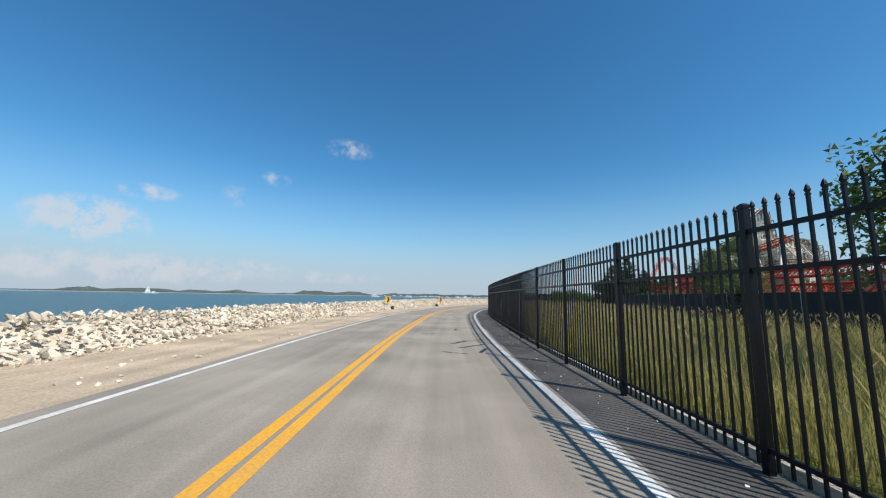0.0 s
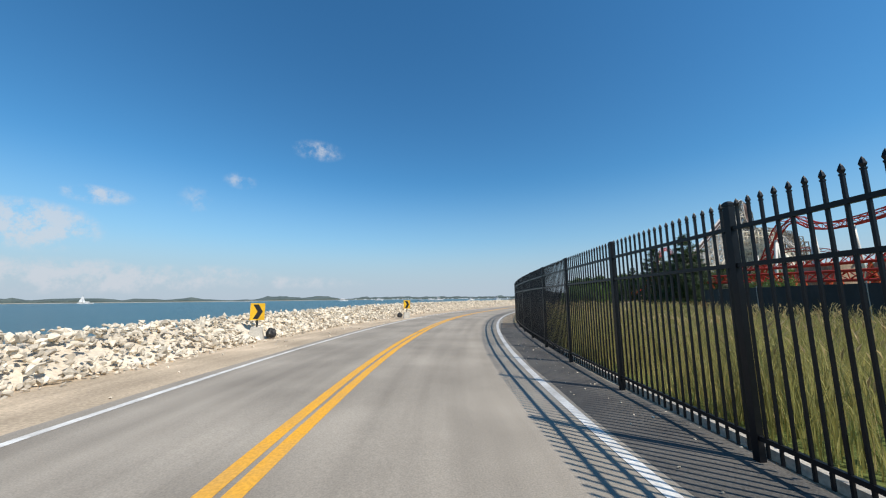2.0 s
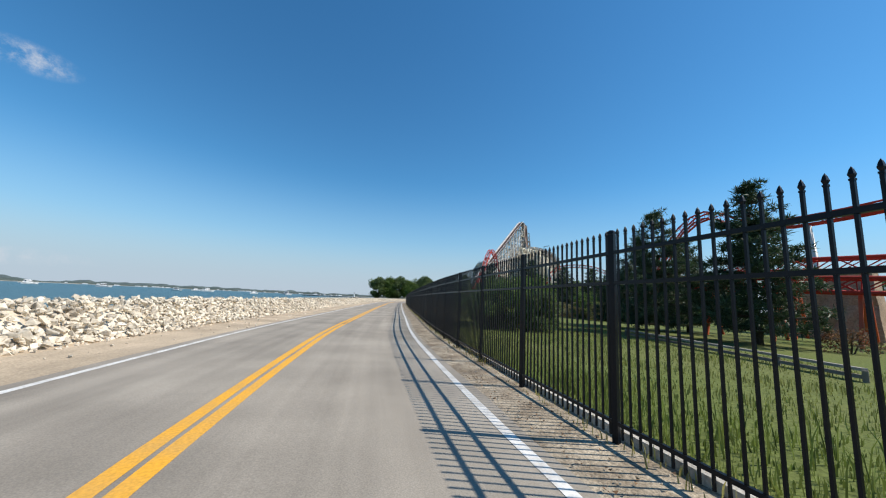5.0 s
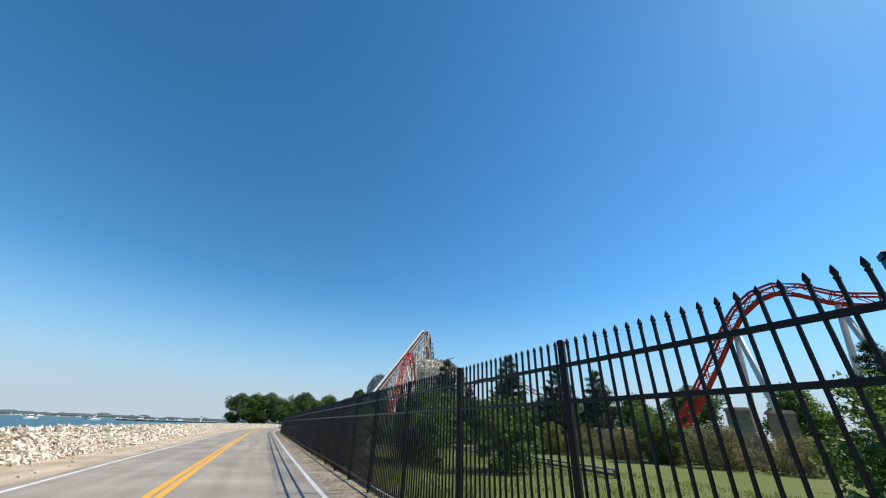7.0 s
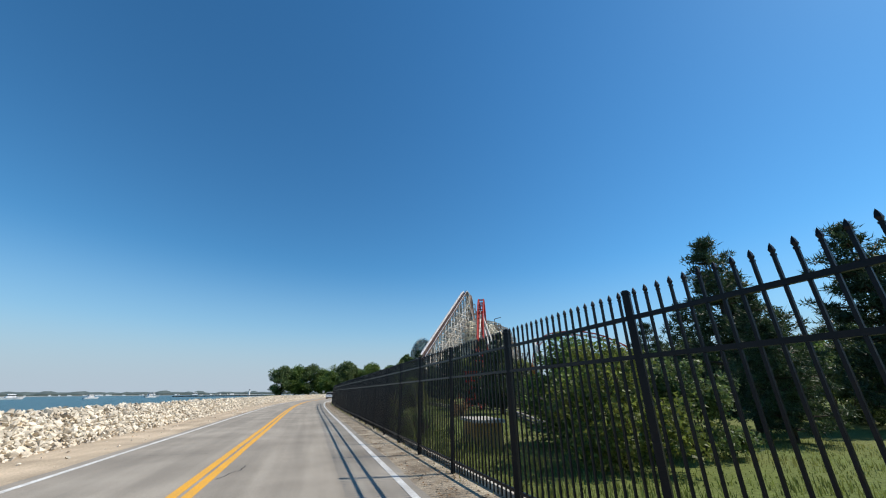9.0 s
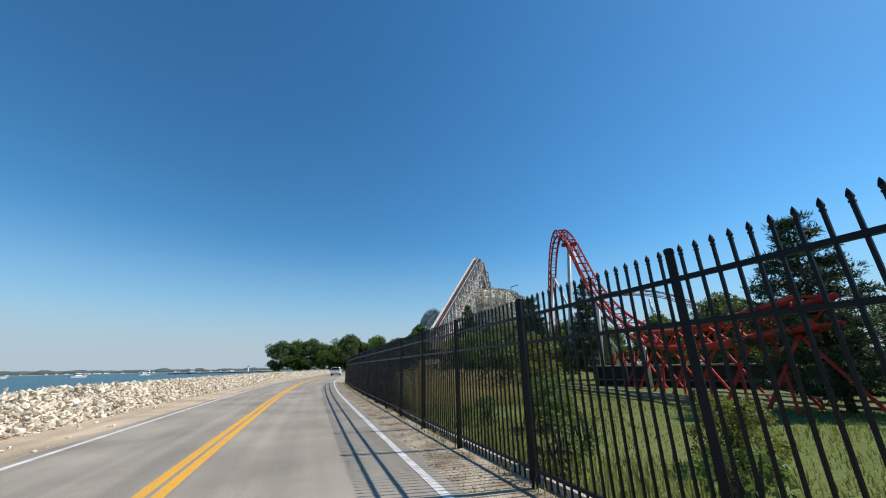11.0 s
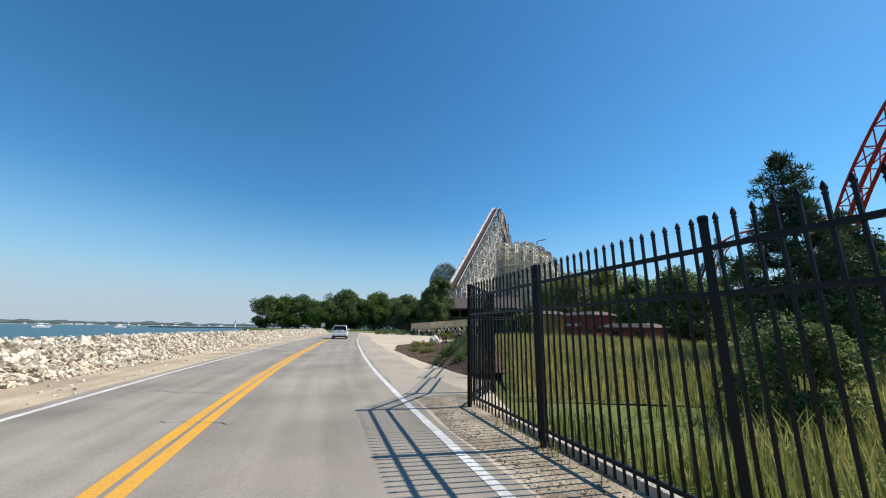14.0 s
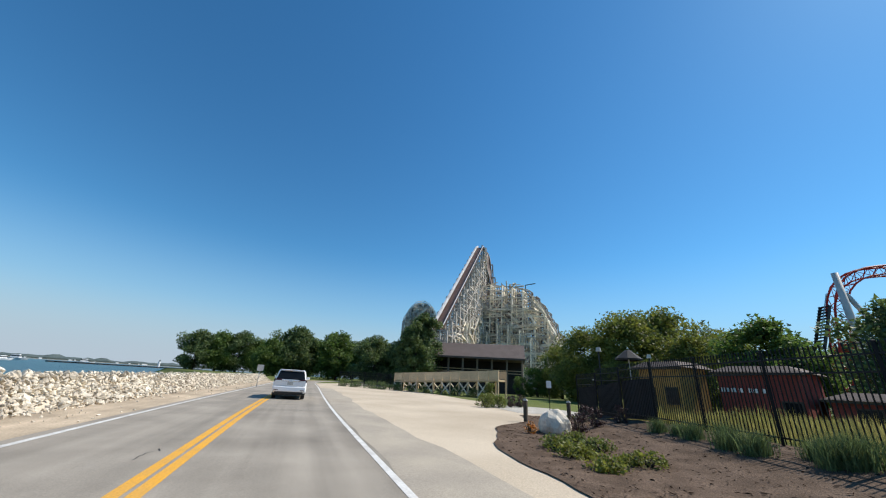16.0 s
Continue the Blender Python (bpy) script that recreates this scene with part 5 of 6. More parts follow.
rightc, _ = truss_track([on_bend(u, z) for u, z in ((-6.0, 1.5), (-4.6, 5.0), (-3.5, 9.0), (-2.8, 12.5), (-1.6, 15.0), (0.4, 16.6), (3, 17.3), (7, 17.6), (12, 17.2), (17, 15.8), (23, 12.5))],
                        lambda p, d: Vector((0.89, 0.45, 0)), "red_coaster_bend", RED_STEEL, "red coaster track rising over the trees on a grey mast", wide=1.5, deep=1.1)
leg(rightc, on_bend(-3.2, 17.0, -1.2), on_bend(-3.0, 0, -1.2), 0.42)
leg(rightc, on_bend(-2.8, 14.5, -1.2), on_bend(4.5, 0, -1.6), 0.3)
leg(rightc, on_bend(12, 16.2), on_bend(12, 0, -1.5), 0.34)
stairs = part("stairs", Shape().beam(on_bend(-7.6, 7.6, -1.6), on_bend(-5.4, 12.8, -1.6), 0.1, 0.3).beam(on_bend(-7.6, 7.6, -0.4), on_bend(-5.4, 12.8, -0.4), 0.1, 0.3), CAR_BLACK, rightc,
              "dark steel maintenance stairs")
for i in range(14):
    part("tread", Shape().beam(on_bend(-7.5 + 0.155 * i, 7.9 + 0.37 * i, -1.6), on_bend(-7.5 + 0.155 * i, 7.9 + 0.37 * i, -0.4), 0.5, 0.1), CAR_BLACK, stairs)
part("handrail", Shape().tube([on_bend(-7.6, 9.0, -1.65), on_bend(-5.4, 14.2, -1.65)], 0.05, 6), GALV, stairs)

# ---- black fabric screen and rockwork behind the meadow ----
screen = thing("fabric_screen", Matrix.Identity(4), "black fabric screen stretched along a fence beyond the meadow", "screen")
pts = smooth_line([(16.5, 2, 0), (18.5, 16, 0), (20.5, 30, 0), (23.0, 42, 0), (26.5, 52, 0)], 2.4)
for p, q in zip(pts, pts[1:]):
    sh = Shape()
    m = 6
    d = q - p
    sd = Vector((d.y, -d.x, 0)).normalized()
    for i in range(m + 1):
        for z in (0.05, 0.7, 1.4, 2.05):
            w = 0.05 * noise.noise((p.x + i, p.y, z * 2)) + 0.04 * math.sin(i / m * math.pi)
            o = p + d * (i / m) + sd * w
            sh.v.append((o.x, o.y, z + (0.03 * noise.noise((p.x, i * 0.7, 3)) if z > 2 else 0)))
    sh.f = [(i * 4 + j, i * 4 + j + 1, i * 4 + j + 5, i * 4 + j + 4) for i in range(m) for j in range(3)]
    part("fabric", sh, FABRIC, screen)
    part("post", Shape().tube([(p.x, p.y, 0), (p.x, p.y, 2.15)], 0.03, 6), GALV, screen)


def rockwork(at, size, seed, label="tan artificial rock wall of the coaster"):
    sh = Shape()
    rng = random.Random(seed)
    nx, nz = 12, 6
    for side in (0, 1):
        for i in range(nx + 1):
            for j in range(nz + 1):
                x, z = (i / nx - 0.5) * size[0], j / nz * size[2]
                y = (side - 0.5) * size[1] * (1 - 0.35 * j / nz) + 0.3 * noise.noise((i * 0.9 + seed, j * 0.9, side * 5.0))
                sh.v.append((x * (1 - 0.12 * j / nz) + 0.15 * noise.noise((i, j, seed)), y, z + (0.35 * noise.noise((i * 0.8, seed, 2)) if j == nz else 0) - 0.05))
    w = nz + 1
    half = (nx + 1) * w
    for i in range(nx):
        for j in range(nz):
            a = i * w + j
            sh.f += [(a, a + w, a + w + 1, a + 1), (half + a + 1, half + a + w + 1, half + a + w, half + a)]
        a = i * w + nz
        sh.f.append((a, a + w, half + a + w, half + a))
    for i in (0, nx):
        for j in range(nz):
            a = i * w + j
            sh.f.append((a, a + 1, half + a + 1, half + a))
    ob = solid("rock_wall", sh, BROWN_ROCK, label, "rockwork")
    ob.matrix_basis = at
    return ob


for i, (x, y, a, sx, sz) in enumerate(((46, 36, 1.4, 12, 4.6), (47.5, 50, 1.4, 9, 5.4), (49.0, 60, 1.4, 6, 5.2), (43, 20, 1.4, 10, 4.2), (55, 77, 1.8, 7, 2.1), (54.5, 83, 1.5, 5, 2.0))):
    rockwork(put(x, y, 0, a), (sx, 2.5, sz), i * 3 + 1)

# low timber rails and kerbs on the lawn
rng = random.Random(41)


def timber_rail(s0, r0, s1, r1, label="low grey timber path rail across the lawn"):
    a, b = along(s0, r0), along(s1, r1)
    t = thing("timber_rail", Matrix.Translation(a), label, "rail", "path rails on the lawn")
    d = b - a
    n = max(2, int(d.length / 2))
    part("top_rail", Shape().beam((0, 0, 0.30), d + Vector((0, 0, 0.30)), 0.16, 0.07), GREY_TIMBER, t)
    part("lower_rail", Shape().beam((0, 0, 0.12), d + Vector((0, 0, 0.12)), 0.10, 0.09), DARK_AND_SHADE_WOOD, t)
    for i in range(n + 1):
        p = d * (i / n)
        part("post", Shape().box((p.x, p.y, 0.13), (0.11, 0.11, 0.30)), DARK_AND_SHADE_WOOD, t)


for q in ((50, 9.5, 58, 13), (64, 12, 76, 14), (92, 13, 110, 15), (107.2, 6.0, 107.6, 10.4), (105.6, 8.0, 105.9, 11.4), (118, 9, 130, 14), (126, 14, 142, 16), (140, 13, 156, 15), (155, 8.6, 162, 11.0), (154, 9.8, 160, 12.2)):
    timber_rail(*q)
tan = thing("planter_block", put(*along(115.6, 4.9)[:2], 0, 0.9), "orange-tan masonry planter block on the lawn", "planter")
part("block", Shape().box((0, 0, 0.35), (1.5, 0.8, 0.72), taper=0.94), TAN_BOARD, tan)
part("coping", Shape().box((0, 0, 0.74), (1.6, 0.9, 0.08)), KERB, tan)
# two masonry pillars beyond the lawn
for x, y, h in ((50.9, 75.2, 3.4), (50.6, 73.1, 3.2)):
    pil = thing("stone_pillar", put(x, y, 0, 0.2), "square tan masonry pillar with a worn cap", "pillar", "masonry pillars")
    for k in range(7):
        part("course", Shape().box((0.02 * ((k * 7) % 3 - 1), 0.015 * ((k * 5) % 3 - 1), (k + 0.5) * h / 7.4), (1.12 - 0.02 * (k % 2), 1.1, h / 7.4 - 0.02), taper=0.985), TAN_STONE, pil)
    part("cap", Shape().box((0, 0, h * 7 / 7.4 + 0.08), (1.3, 1.3, 0.2), taper=0.8), TAN_STONE, pil)

# dark service platform below the arch's low run
plat = thing("service_platform", put(72.1, 122.8, 0, math.radians(87)), "dark low service platform with weathered ledges under the coaster", "platform")
part("wall", Shape().box((0, 0, 0.6), (10.5, 2.2, 1.25)), DARK_WALL, plat)
for z in (0.4, 1.27):
    part("ledge", Shape().box((0, 0, z), (10.9, 2.7, 0.09)), DARK_AND_SHADE_WOOD, plat)
for i in range(6):
    part("post", Shape().box((-5 + 2 * i, 1.32, 0.62), (0.12, 0.12, 1.3)), DARK_AND_SHADE_WOOD, plat)
for i in range(9):
    u = -29 + 2.1 * i
    sh = Shape().beam(on_arch(u, 2.2), on_arch(u + 1.0, 0.0, 0.8), 0.09).beam(on_arch(u, 2.2), on_arch(u - 1.0, 0.0, -0.8), 0.09).beam(on_arch(u + 1.05, 2.2), on_arch(u - 0.2, 0.0, 0.8), 0.08)
    part("brace", sh, RED_STEEL, arch)


# ---- wooden coaster ----
def bent(centre, side, height, wide, mat_parent, mat, posts=4, tier=3.6, thick=0.36):
    """One trestle frame across the track: posts, ledgers and crossing braces."""
    sh = Shape()
    batter = 0.10 * height
    foot_w = wide + batter
    n = max(1, int(height / tier))
    for k in range(posts):
        q = k / (posts - 1) - 0.5
        a = centre + side * (q * foot_w)
        b = centre + side * (q * wide) + Vector((0, 0, height))
        sh.beam(a, b, thick)
    for j in range(1, n + 1):
        z = height * j / n
        w = foot_w + (wide - foot_w) * j / n
        sh.beam(centre + side * (-w / 2) + Vector((0, 0, z)), centre + side * (w / 2) + Vector((0, 0, z)), thick * 0.8)
        z0 = height * (j - 1) / n
        w0 = foot_w + (wide - foot_w) * (j - 1) / n
        s = 1 if j % 2 else -1
        sh.beam(centre + side * (-s * w0 / 2) + Vector((0, 0, z0)), centre + side * (s * w / 2) + Vector((0, 0, z)), thick * 0.6)
    part("trestle", sh, mat, mat_parent)


def trestle_run(t, pts, wide, mat, spacing=3.6, tier=3.6, posts=4, ledger_mat=None, thick=0.38):
    """Trestles under a line of (x, y, height), tied lengthwise by ledgers and braces."""
    line = smooth_line(pts, 0.8)
    picks, run = [line[0]], 0.0
    for a, b in zip(line, line[1:]):
        run += math.hypot(b.x - a.x, b.y - a.y)
        if run >= spacing:
            picks.append(b)
            run = 0.0
    sides = []
    for i, p in enumerate(picks):
        d = picks[min(i + 1, len(picks) - 1)] - picks[max(i - 1, 0)]
        sides.append(Vector((d.y, -d.x, 0)).normalized())
        bent(Vector((p.x, p.y, 0)), sides[-1], p.z, wide, t, mat, posts, tier, thick)
    ties = Shape()
    for i in range(len(picks) - 1):
        p, q = picks[i], picks[i + 1]
        h = min(p.z, q.z)
        for j in range(1, int(h / tier) + 1):
            z = j * tier
            for e in (-0.5, 0.5):
                wp, wq = wide + 0.10 * (p.z - z), wide + 0.10 * (q.z - z)
                a = Vector((p.x, p.y, z)) + sides[i] * (e * wp)
                b = Vector((q.x, q.y, z)) + sides[i + 1] * (e * wq)
                ties.beam(a, b, thick * 0.7)
                if (i + j) % 2 == 0:
                    ties.beam(a, b + Vector((0, 0, tier if z + tier <= h else 0)), thick * 0.5)
    tagged(part("lengthwise_bracing", ties, ledger_mat or mat, t), kind="stuff")
    return line


def wooden_track(t, line, wide=2.6, bed=TRACK_BROWN, edge=WHITE_RAIL):
    bedsh, rails = Shape(), [[], []]
    n = len(line)
    for i, p in enumerate(line):
        d = line[min(i + 1, n - 1)] - line[max(i - 1, 0)]
        sd = Vector((d.y, -d.x, 0)).normalized()
        for e in (-0.5, 0.5):
            q = p + sd * (e * wide)
            bedsh.v += [tuple(q + Vector((0, 0, 0.25))), tuple(q - Vector((0, 0, 0.55)))]
            rails[0 if e < 0 else 1].append(q + Vector((0, 0, 0.9)))
    for i in range(n - 1):
        a, b = 4 * i, 4 * i + 4
        bedsh.f += [(a, a + 2, b + 2, b), (a + 1, b + 1, b + 3, a + 3), (a, b, b + 1, a + 1), (a + 2, a + 3, b + 3, b + 2)]
    part("track", bedsh, bed, t, "dark brown track bed")
    for r in rails:
        part("handrail", Shape().tube(r[::3] + [r[-1]], 0.15, 5), edge, t, "white walkway handrail")


def loose_bracing(t, origin, way, profile, count, mat, seed, thick, skew=2.6):
    """Extra braces, posts and walkway beams over one face of the structure, at uneven heights."""
    r = random.Random(seed)
    us, hs = [p[0] for p in profile], [p[1] for p in profile]
    top = lambda u: float(np.interp(u, us, hs))
    out = Vector((way.y, -way.x, 0))
    sh = Shape()
    for _ in range(count):
        u0 = r.uniform(us[0], us[-1])
        z0 = r.uniform(0.04, 1.0) * top(u0)
        kind = r.random()
        if kind < 0.5:
            u1, z1 = u0 + r.uniform(3, 9), z0 + r.uniform(-0.4, 0.4)
        elif kind < 0.75:
            u1, z1 = u0 + r.uniform(-0.4, 0.4), z0 + r.uniform(4, 9)
        else:
            u1, z1 = u0 + r.uniform(2, 5), z0 + r.choice((-1, 1)) * r.uniform(2, 5)
        u1 = min(max(u1, us[0]), us[-1])
        z1 = min(max(0.3, z1), top(u1))
        a, b = r.uniform(-skew, skew), r.uniform(-skew, skew)
        sh.beam(origin + way * u0 + out * a + Vector((0, 0, z0)), origin + way * u1 + out * b + Vector((0, 0, z1)), thick * r.uniform(0.6, 1.25))
    tagged(part("face_bracing", sh, mat, t), kind="stuff")


giant = thing("wooden_coaster", Matrix.Identity(4), "tall weathered wooden coaster with a steep lift hill on dense trestles", "roller coaster")
lift = [(161.5, 221.5, 15.5), (185.0, 227.3, 35.2), (205.0, 232.3, 51.9), (219.0, 235.8, 63.6), (222.5, 236.6, 65.6)]
lift_line = trestle_run(giant, lift, 6.0, OLD_WOOD, spacing=3.9, tier=3.6, posts=4, ledger_mat=OLD_WOOD, thick=0.4)
wooden_track(giant, lift_line, 2.8)
for p, q in zip(lift, lift[1:]):
    a, b = Vector(p), Vector(q)
    sd = Vector((b.y - a.y, a.x - b.x, 0)).normalized()
    part("walkway_panel", Shape().beam(a - sd * 1.75 + Vector((0, 0, 0.75)), b - sd * 1.75 + Vector((0, 0, 0.75)), 0.5, 1.1), WHITE_RAIL, giant, "white walkway side panel")
drop_line = trestle_run(giant, [(222.6, 236.2, 65.8), (223.4, 234.0, 62.5), (222.2, 231.8, 52.0), (222.0, 230.0, 44.5)], 6.0, DARK_AND_SHADE_WOOD, spacing=1.6, tier=3.4, posts=4, ledger_mat=OLD_WOOD)
wooden_track(giant, drop_line, edge=OLD_WOOD)
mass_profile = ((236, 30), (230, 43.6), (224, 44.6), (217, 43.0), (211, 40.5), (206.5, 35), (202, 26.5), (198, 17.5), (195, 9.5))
# the two inner rows are coloured darker to paint in the shade behind the front
for x, k, mat, space, tier in ((214.5, 0.95, NEW_WOOD, 4.4, 3.3), (221.5, 1.0, DARK_AND_SHADE_WOOD, 2.6, 2.9), (228.5, 0.97, DARK_AND_SHADE_WOOD, 2.4, 2.7)):
    ln = trestle_run(giant, [(x, y, h * k) for y, h in mass_profile], 5.0, mat, spacing=space, tier=tier, posts=3, ledger_mat=NEW_WOOD if x < 215 else DARK_AND_SHADE_WOOD, thick=0.46 if x < 215 else 0.36)
south = Vector((0, -1, 0))
falling = [(236 - y, h) for y, h in mass_profile]
loose_bracing(giant, Vector((211.5, 236, 0)), south, falling, 330, NEW_WOOD, 5, 0.40)
loose_bracing(giant, Vector((217.5, 236, 0)), south, falling, 260, OLD_WOOD, 6, 0.36)
climb = Vector((61.0, 15.1, 0)).normalized()
loose_bracing(giant, Vector((162.2, 218.6, 0)), climb, [(0, 15), (62.8, 64)], 300, OLD_WOOD, 7, 0.36, 1.2)
loose_bracing(giant, Vector((162.2, 217.4, 0)), climb, [(8, 18), (52, 30), (60, 42)], 150, NEW_WOOD, 8, 0.42, 1.2)
ln = trestle_run(giant, [(207, 262, 9), (208, 250, 20), (209, 240, 24), (209.5, 230, 20), (209.5, 220, 25), (209, 208, 19), (208.5, 199, 8)], 4.0, NEW_WOOD, spacing=4.2, tier=3.4, posts=3, thick=0.42)
turnline = [(187.6, 254, 24), (189.2, 252.2, 28.5), (191, 250, 31), (193, 247.8, 31.2), (195, 245.6, 29), (197, 243.4, 24.5)]
ln = trestle_run(giant, turnline, 6.0, OLD_WOOD, spacing=1.1, tier=1.8, posts=6, thick=0.42, ledger_mat=NEW_WOOD)
wooden_track(giant, ln, 4.5, bed=NEW_WOOD, edge=NEW_WOOD)
loose_bracing(giant, Vector((187.6, 254, 0)), Vector((9.4, -10.6, 0)).normalized(), [(0, 24), (3, 29), (5.3, 31), (8.3, 31), (11, 29), (14.2, 24)], 420, NEW_WOOD, 9, 0.5, 4.5)
mast = Shape().beam((221, 214, 39.5), (221, 214, 44), 0.3).beam((221, 214, 44), (221, 209.5, 44.4), 0.3)
part("lamp_mast", mast, CAR_BLACK, giant)

# ---- station with long roof ----
A, B = Vector((152.5, 218.5, 0)), Vector((160.2, 196.0, 0))
station = thing("station", Matrix.Identity(4), "open coaster station under a long dark brown sloping roof", "station")
ax = (B - A).normalized()
nx = Vector((ax.y, -ax.x, 0))
nx = nx if nx.x < 0 else nx * -1
roof = Shape()
ends = [A, B]
v = []
for e, o in ((A, -0.6), (B, 0.6)):
    e = e + ax * o
    v += [e + Vector((0, 0, 11.2)), e + nx * 6.5 + Vector((0, 0, 7.6)), e + nx * 6.5 + Vector((0, 0, 7.2)), e + nx * -6 + Vector((0, 0, 7.2)), e + nx * -6 + Vector((0, 0, 7.6))]
roof.add(v, [(0, 1, 6, 5), (1, 2, 7, 6), (2, 3, 8, 7), (3, 4, 9, 8), (4, 0, 5, 9), (4, 3, 2, 1, 0), (5, 6, 7, 8, 9)])
part("roof", roof, ROOF, station)
L = (B - A).length
# posts in dark wood: the shadow under the roof is put into their colour
for i in range(8):
    p = A + ax * (L * i / 7)
    for o in (5.4, -5.0):
        q = p + nx * o
        part("post", Shape().box((q.x, q.y, 3.7), (0.35, 0.35, 7.4)), DARK_AND_SHADE_WOOD, station)
mid = (A + B) / 2
turn = math.atan2(ax.y, ax.x)
part("platform", Shape().box((mid.x, mid.y, 1.6), (L, 10, 3.2), turn), DARK_WALL, station)
part("back_wall", Shape().box((mid.x - nx.x * 3, mid.y - nx.y * 3, 5.2), (L, 0.3, 4.0), turn), DARK_WALL, station)
for z in (4.3, 4.9):
    q = mid + nx * 5.3
    part("railing", Shape().box((q.x, q.y, z), (L, 0.12, 0.14), turn), DECK_WOOD, station)

# ---- boardwalk ramp on timber bracing ----
R0, R1 = Vector((121.6, 203.0, 1.3)), Vector((120.6, 185.5, 2.2))
ramp = thing("boardwalk_ramp", Matrix.Identity(4), "tan timber boardwalk ramp on crossed braces", "ramp")
d = R1 - R0
hd = Vector((d.x, d.y, 0)).normalized()
sd = Vector((hd.y, -hd.x, 0))
part("deck", Shape().beam(R0, R1, 2.4, 0.2), DECK_WOOD, ramp)
n = 12
for e in (-1.15, 1.15):
    part("handrail", Shape().beam(R0 + sd * e + Vector((0, 0, 1.15)), R1 + sd * e + Vector((0, 0, 1.15)), 0.12, 0.14), DECK_WOOD, ramp)
    for i in range(n):
        a, b = R0 + d * ((i + 0.06) / n), R0 + d * ((i + 0.94) / n)
        part("board", Shape().beam(a + sd * e + Vector((0, 0, 0.62)), b + sd * e + Vector((0, 0, 0.62)), 0.05, 0.85), DECK_WOOD, ramp)
    for i in range(n + 1):
        p = R0 + d * (i / n) + sd * e
        part("post", Shape().box((p.x, p.y, p.z / 2 + 0.6), (0.14, 0.14, p.z + 1.2)), DECK_WOOD, ramp)
for i in range(0, n, 2):
    p, q = R0 + d * (i / n), R0 + d * ((i + 1) / n)
    for e in (-1.15, 1.15):
        sh = Shape().beam((p + sd * e).xy.to_3d() + Vector((0, 0, 0.15)), q + sd * e - Vector((0, 0, 0.2)), 0.14).beam((q + sd * e).xy.to_3d() + Vector((0, 0, 0.15)), p + sd * e - Vector((0, 0, 0.2)), 0.14)
        part("cross_brace", sh, NEW_WOOD, ramp)

far_fence = [Vector((*p, 0)) for p in ((121.0, 215.5), (121.6, 213.1), (122.1, 210.7), (122.6, 208.3), (123.0, 205.9), (123.4, 203.5))]
fence_run(far_fence)
hedge = shrub(51, 1.0, 2.6, LEAF_DARK, 1800, 0.12, "low dark hedge plant along the turnout", put(119.5, 212.5), "hedge_plant")
for i in range(9):
    copy_thing(hedge, put(119.6 + 0.05 * i + rng.uniform(-0.3, 0.3), 210 - 2.6 * i, 0, rng.uniform(0, 6), rng.uniform(0.7, 1.1)))
oval = shrub(52, 3.6, 3.4, LEAF, 5000, 0.2, "rounded green bush beside the station", put(143.5, 190.5), "bush")
copy_thing(oval, put(146.5, 188.5, 0, 1.0, 1.5))


# ---- park buildings behind the second fence ----
def board_house(at, size, mat, label, windows):
    """A small boarded house: walls with battens, low roof, trim and dark windows."""
    t = thing("park_house", at, label, "building")
    w, dp, h = size
    part("body", Shape().box((0, 0, h / 2), (w, dp, h)), mat, t)
    for i in range(int(w / 0.4)):
        part("batten", Shape().box((-w / 2 + 0.2 + i * 0.4, -dp / 2 - 0.012, h / 2), (0.06, 0.03, h)), mat, t)
    part("roof", Shape().box((0, 0, h + 0.22), (w + 0.8, dp + 0.8, 0.44), taper=0.62), ROOF, t)
    part("fascia", Shape().box((0, -dp / 2 - 0.3, h - 0.05), (w + 0.7, 0.06, 0.2)), BARK, t)
    for x, z, ww, hh in windows:
        win = part("window", Shape().box((x, -dp / 2 - 0.03, z), (ww + 0.16, 0.06, hh + 0.16)), BARK, t)
        part("pane", Shape().box((x, -dp / 2 - 0.065, z), (ww, 0.02, hh)), CAR_GLASS, win)
    return t


board_house(facing(107.4, 166.8, 82, 186), (3.3, 2.8, 3.5), TAN_BOARD, "tan boarded park building with dark windows", ((0.9, 1.6, 0.8, 1.0), (-0.9, 1.05, 0.8, 2.0)))
red_house = board_house(facing(107.2, 161.4, 80, 176), (4.3, 3.6, 3.3), RED_BOARD, "dark red boarded park building with pale lettering", ((1.5, 1.2, 0.8, 0.8),))
board_house(facing(105.4, 156.3, 74, 166), (5.4, 3.0, 1.9), RED_BOARD, "long low dark red park building beyond the meadow grass", ((-1.3, 1.1, 0.8, 0.7), (1.3, 1.1, 0.8, 0.7)))
for x, ww in ((-1.9, 0.22), (-1.6, 0.16), (-1.3, 0.26), (-0.9, 0.22), (-0.4, 0.16), (-0.1, 0.26), (0.3, 0.2)):
    part("letter_bar", Shape().box((x, -1.85, 2.2), (ww, 0.02, 0.26)), BOAT_WHITE, red_house)
brolly = thing("patio_umbrella", put(97.6, 168.9, 0, 0, 0.95), "closed-down dark patio umbrella on a pale pole", "umbrella")
part("pole", Shape().tube([(0, 0, 0), (0, 0, 3.7)], 0.04, 8), PALE_STEEL, brolly)
canopy = Shape()
for k in range(9):
    a = 2 * math.pi * k / 8
    canopy.v += [(0.12 * math.cos(a), 0.12 * math.sin(a), 4.05), (0.75 * math.cos(a), 0.75 * math.sin(a), 3.55), (0.72 * math.cos(a), 0.72 * math.sin(a), 3.45)]
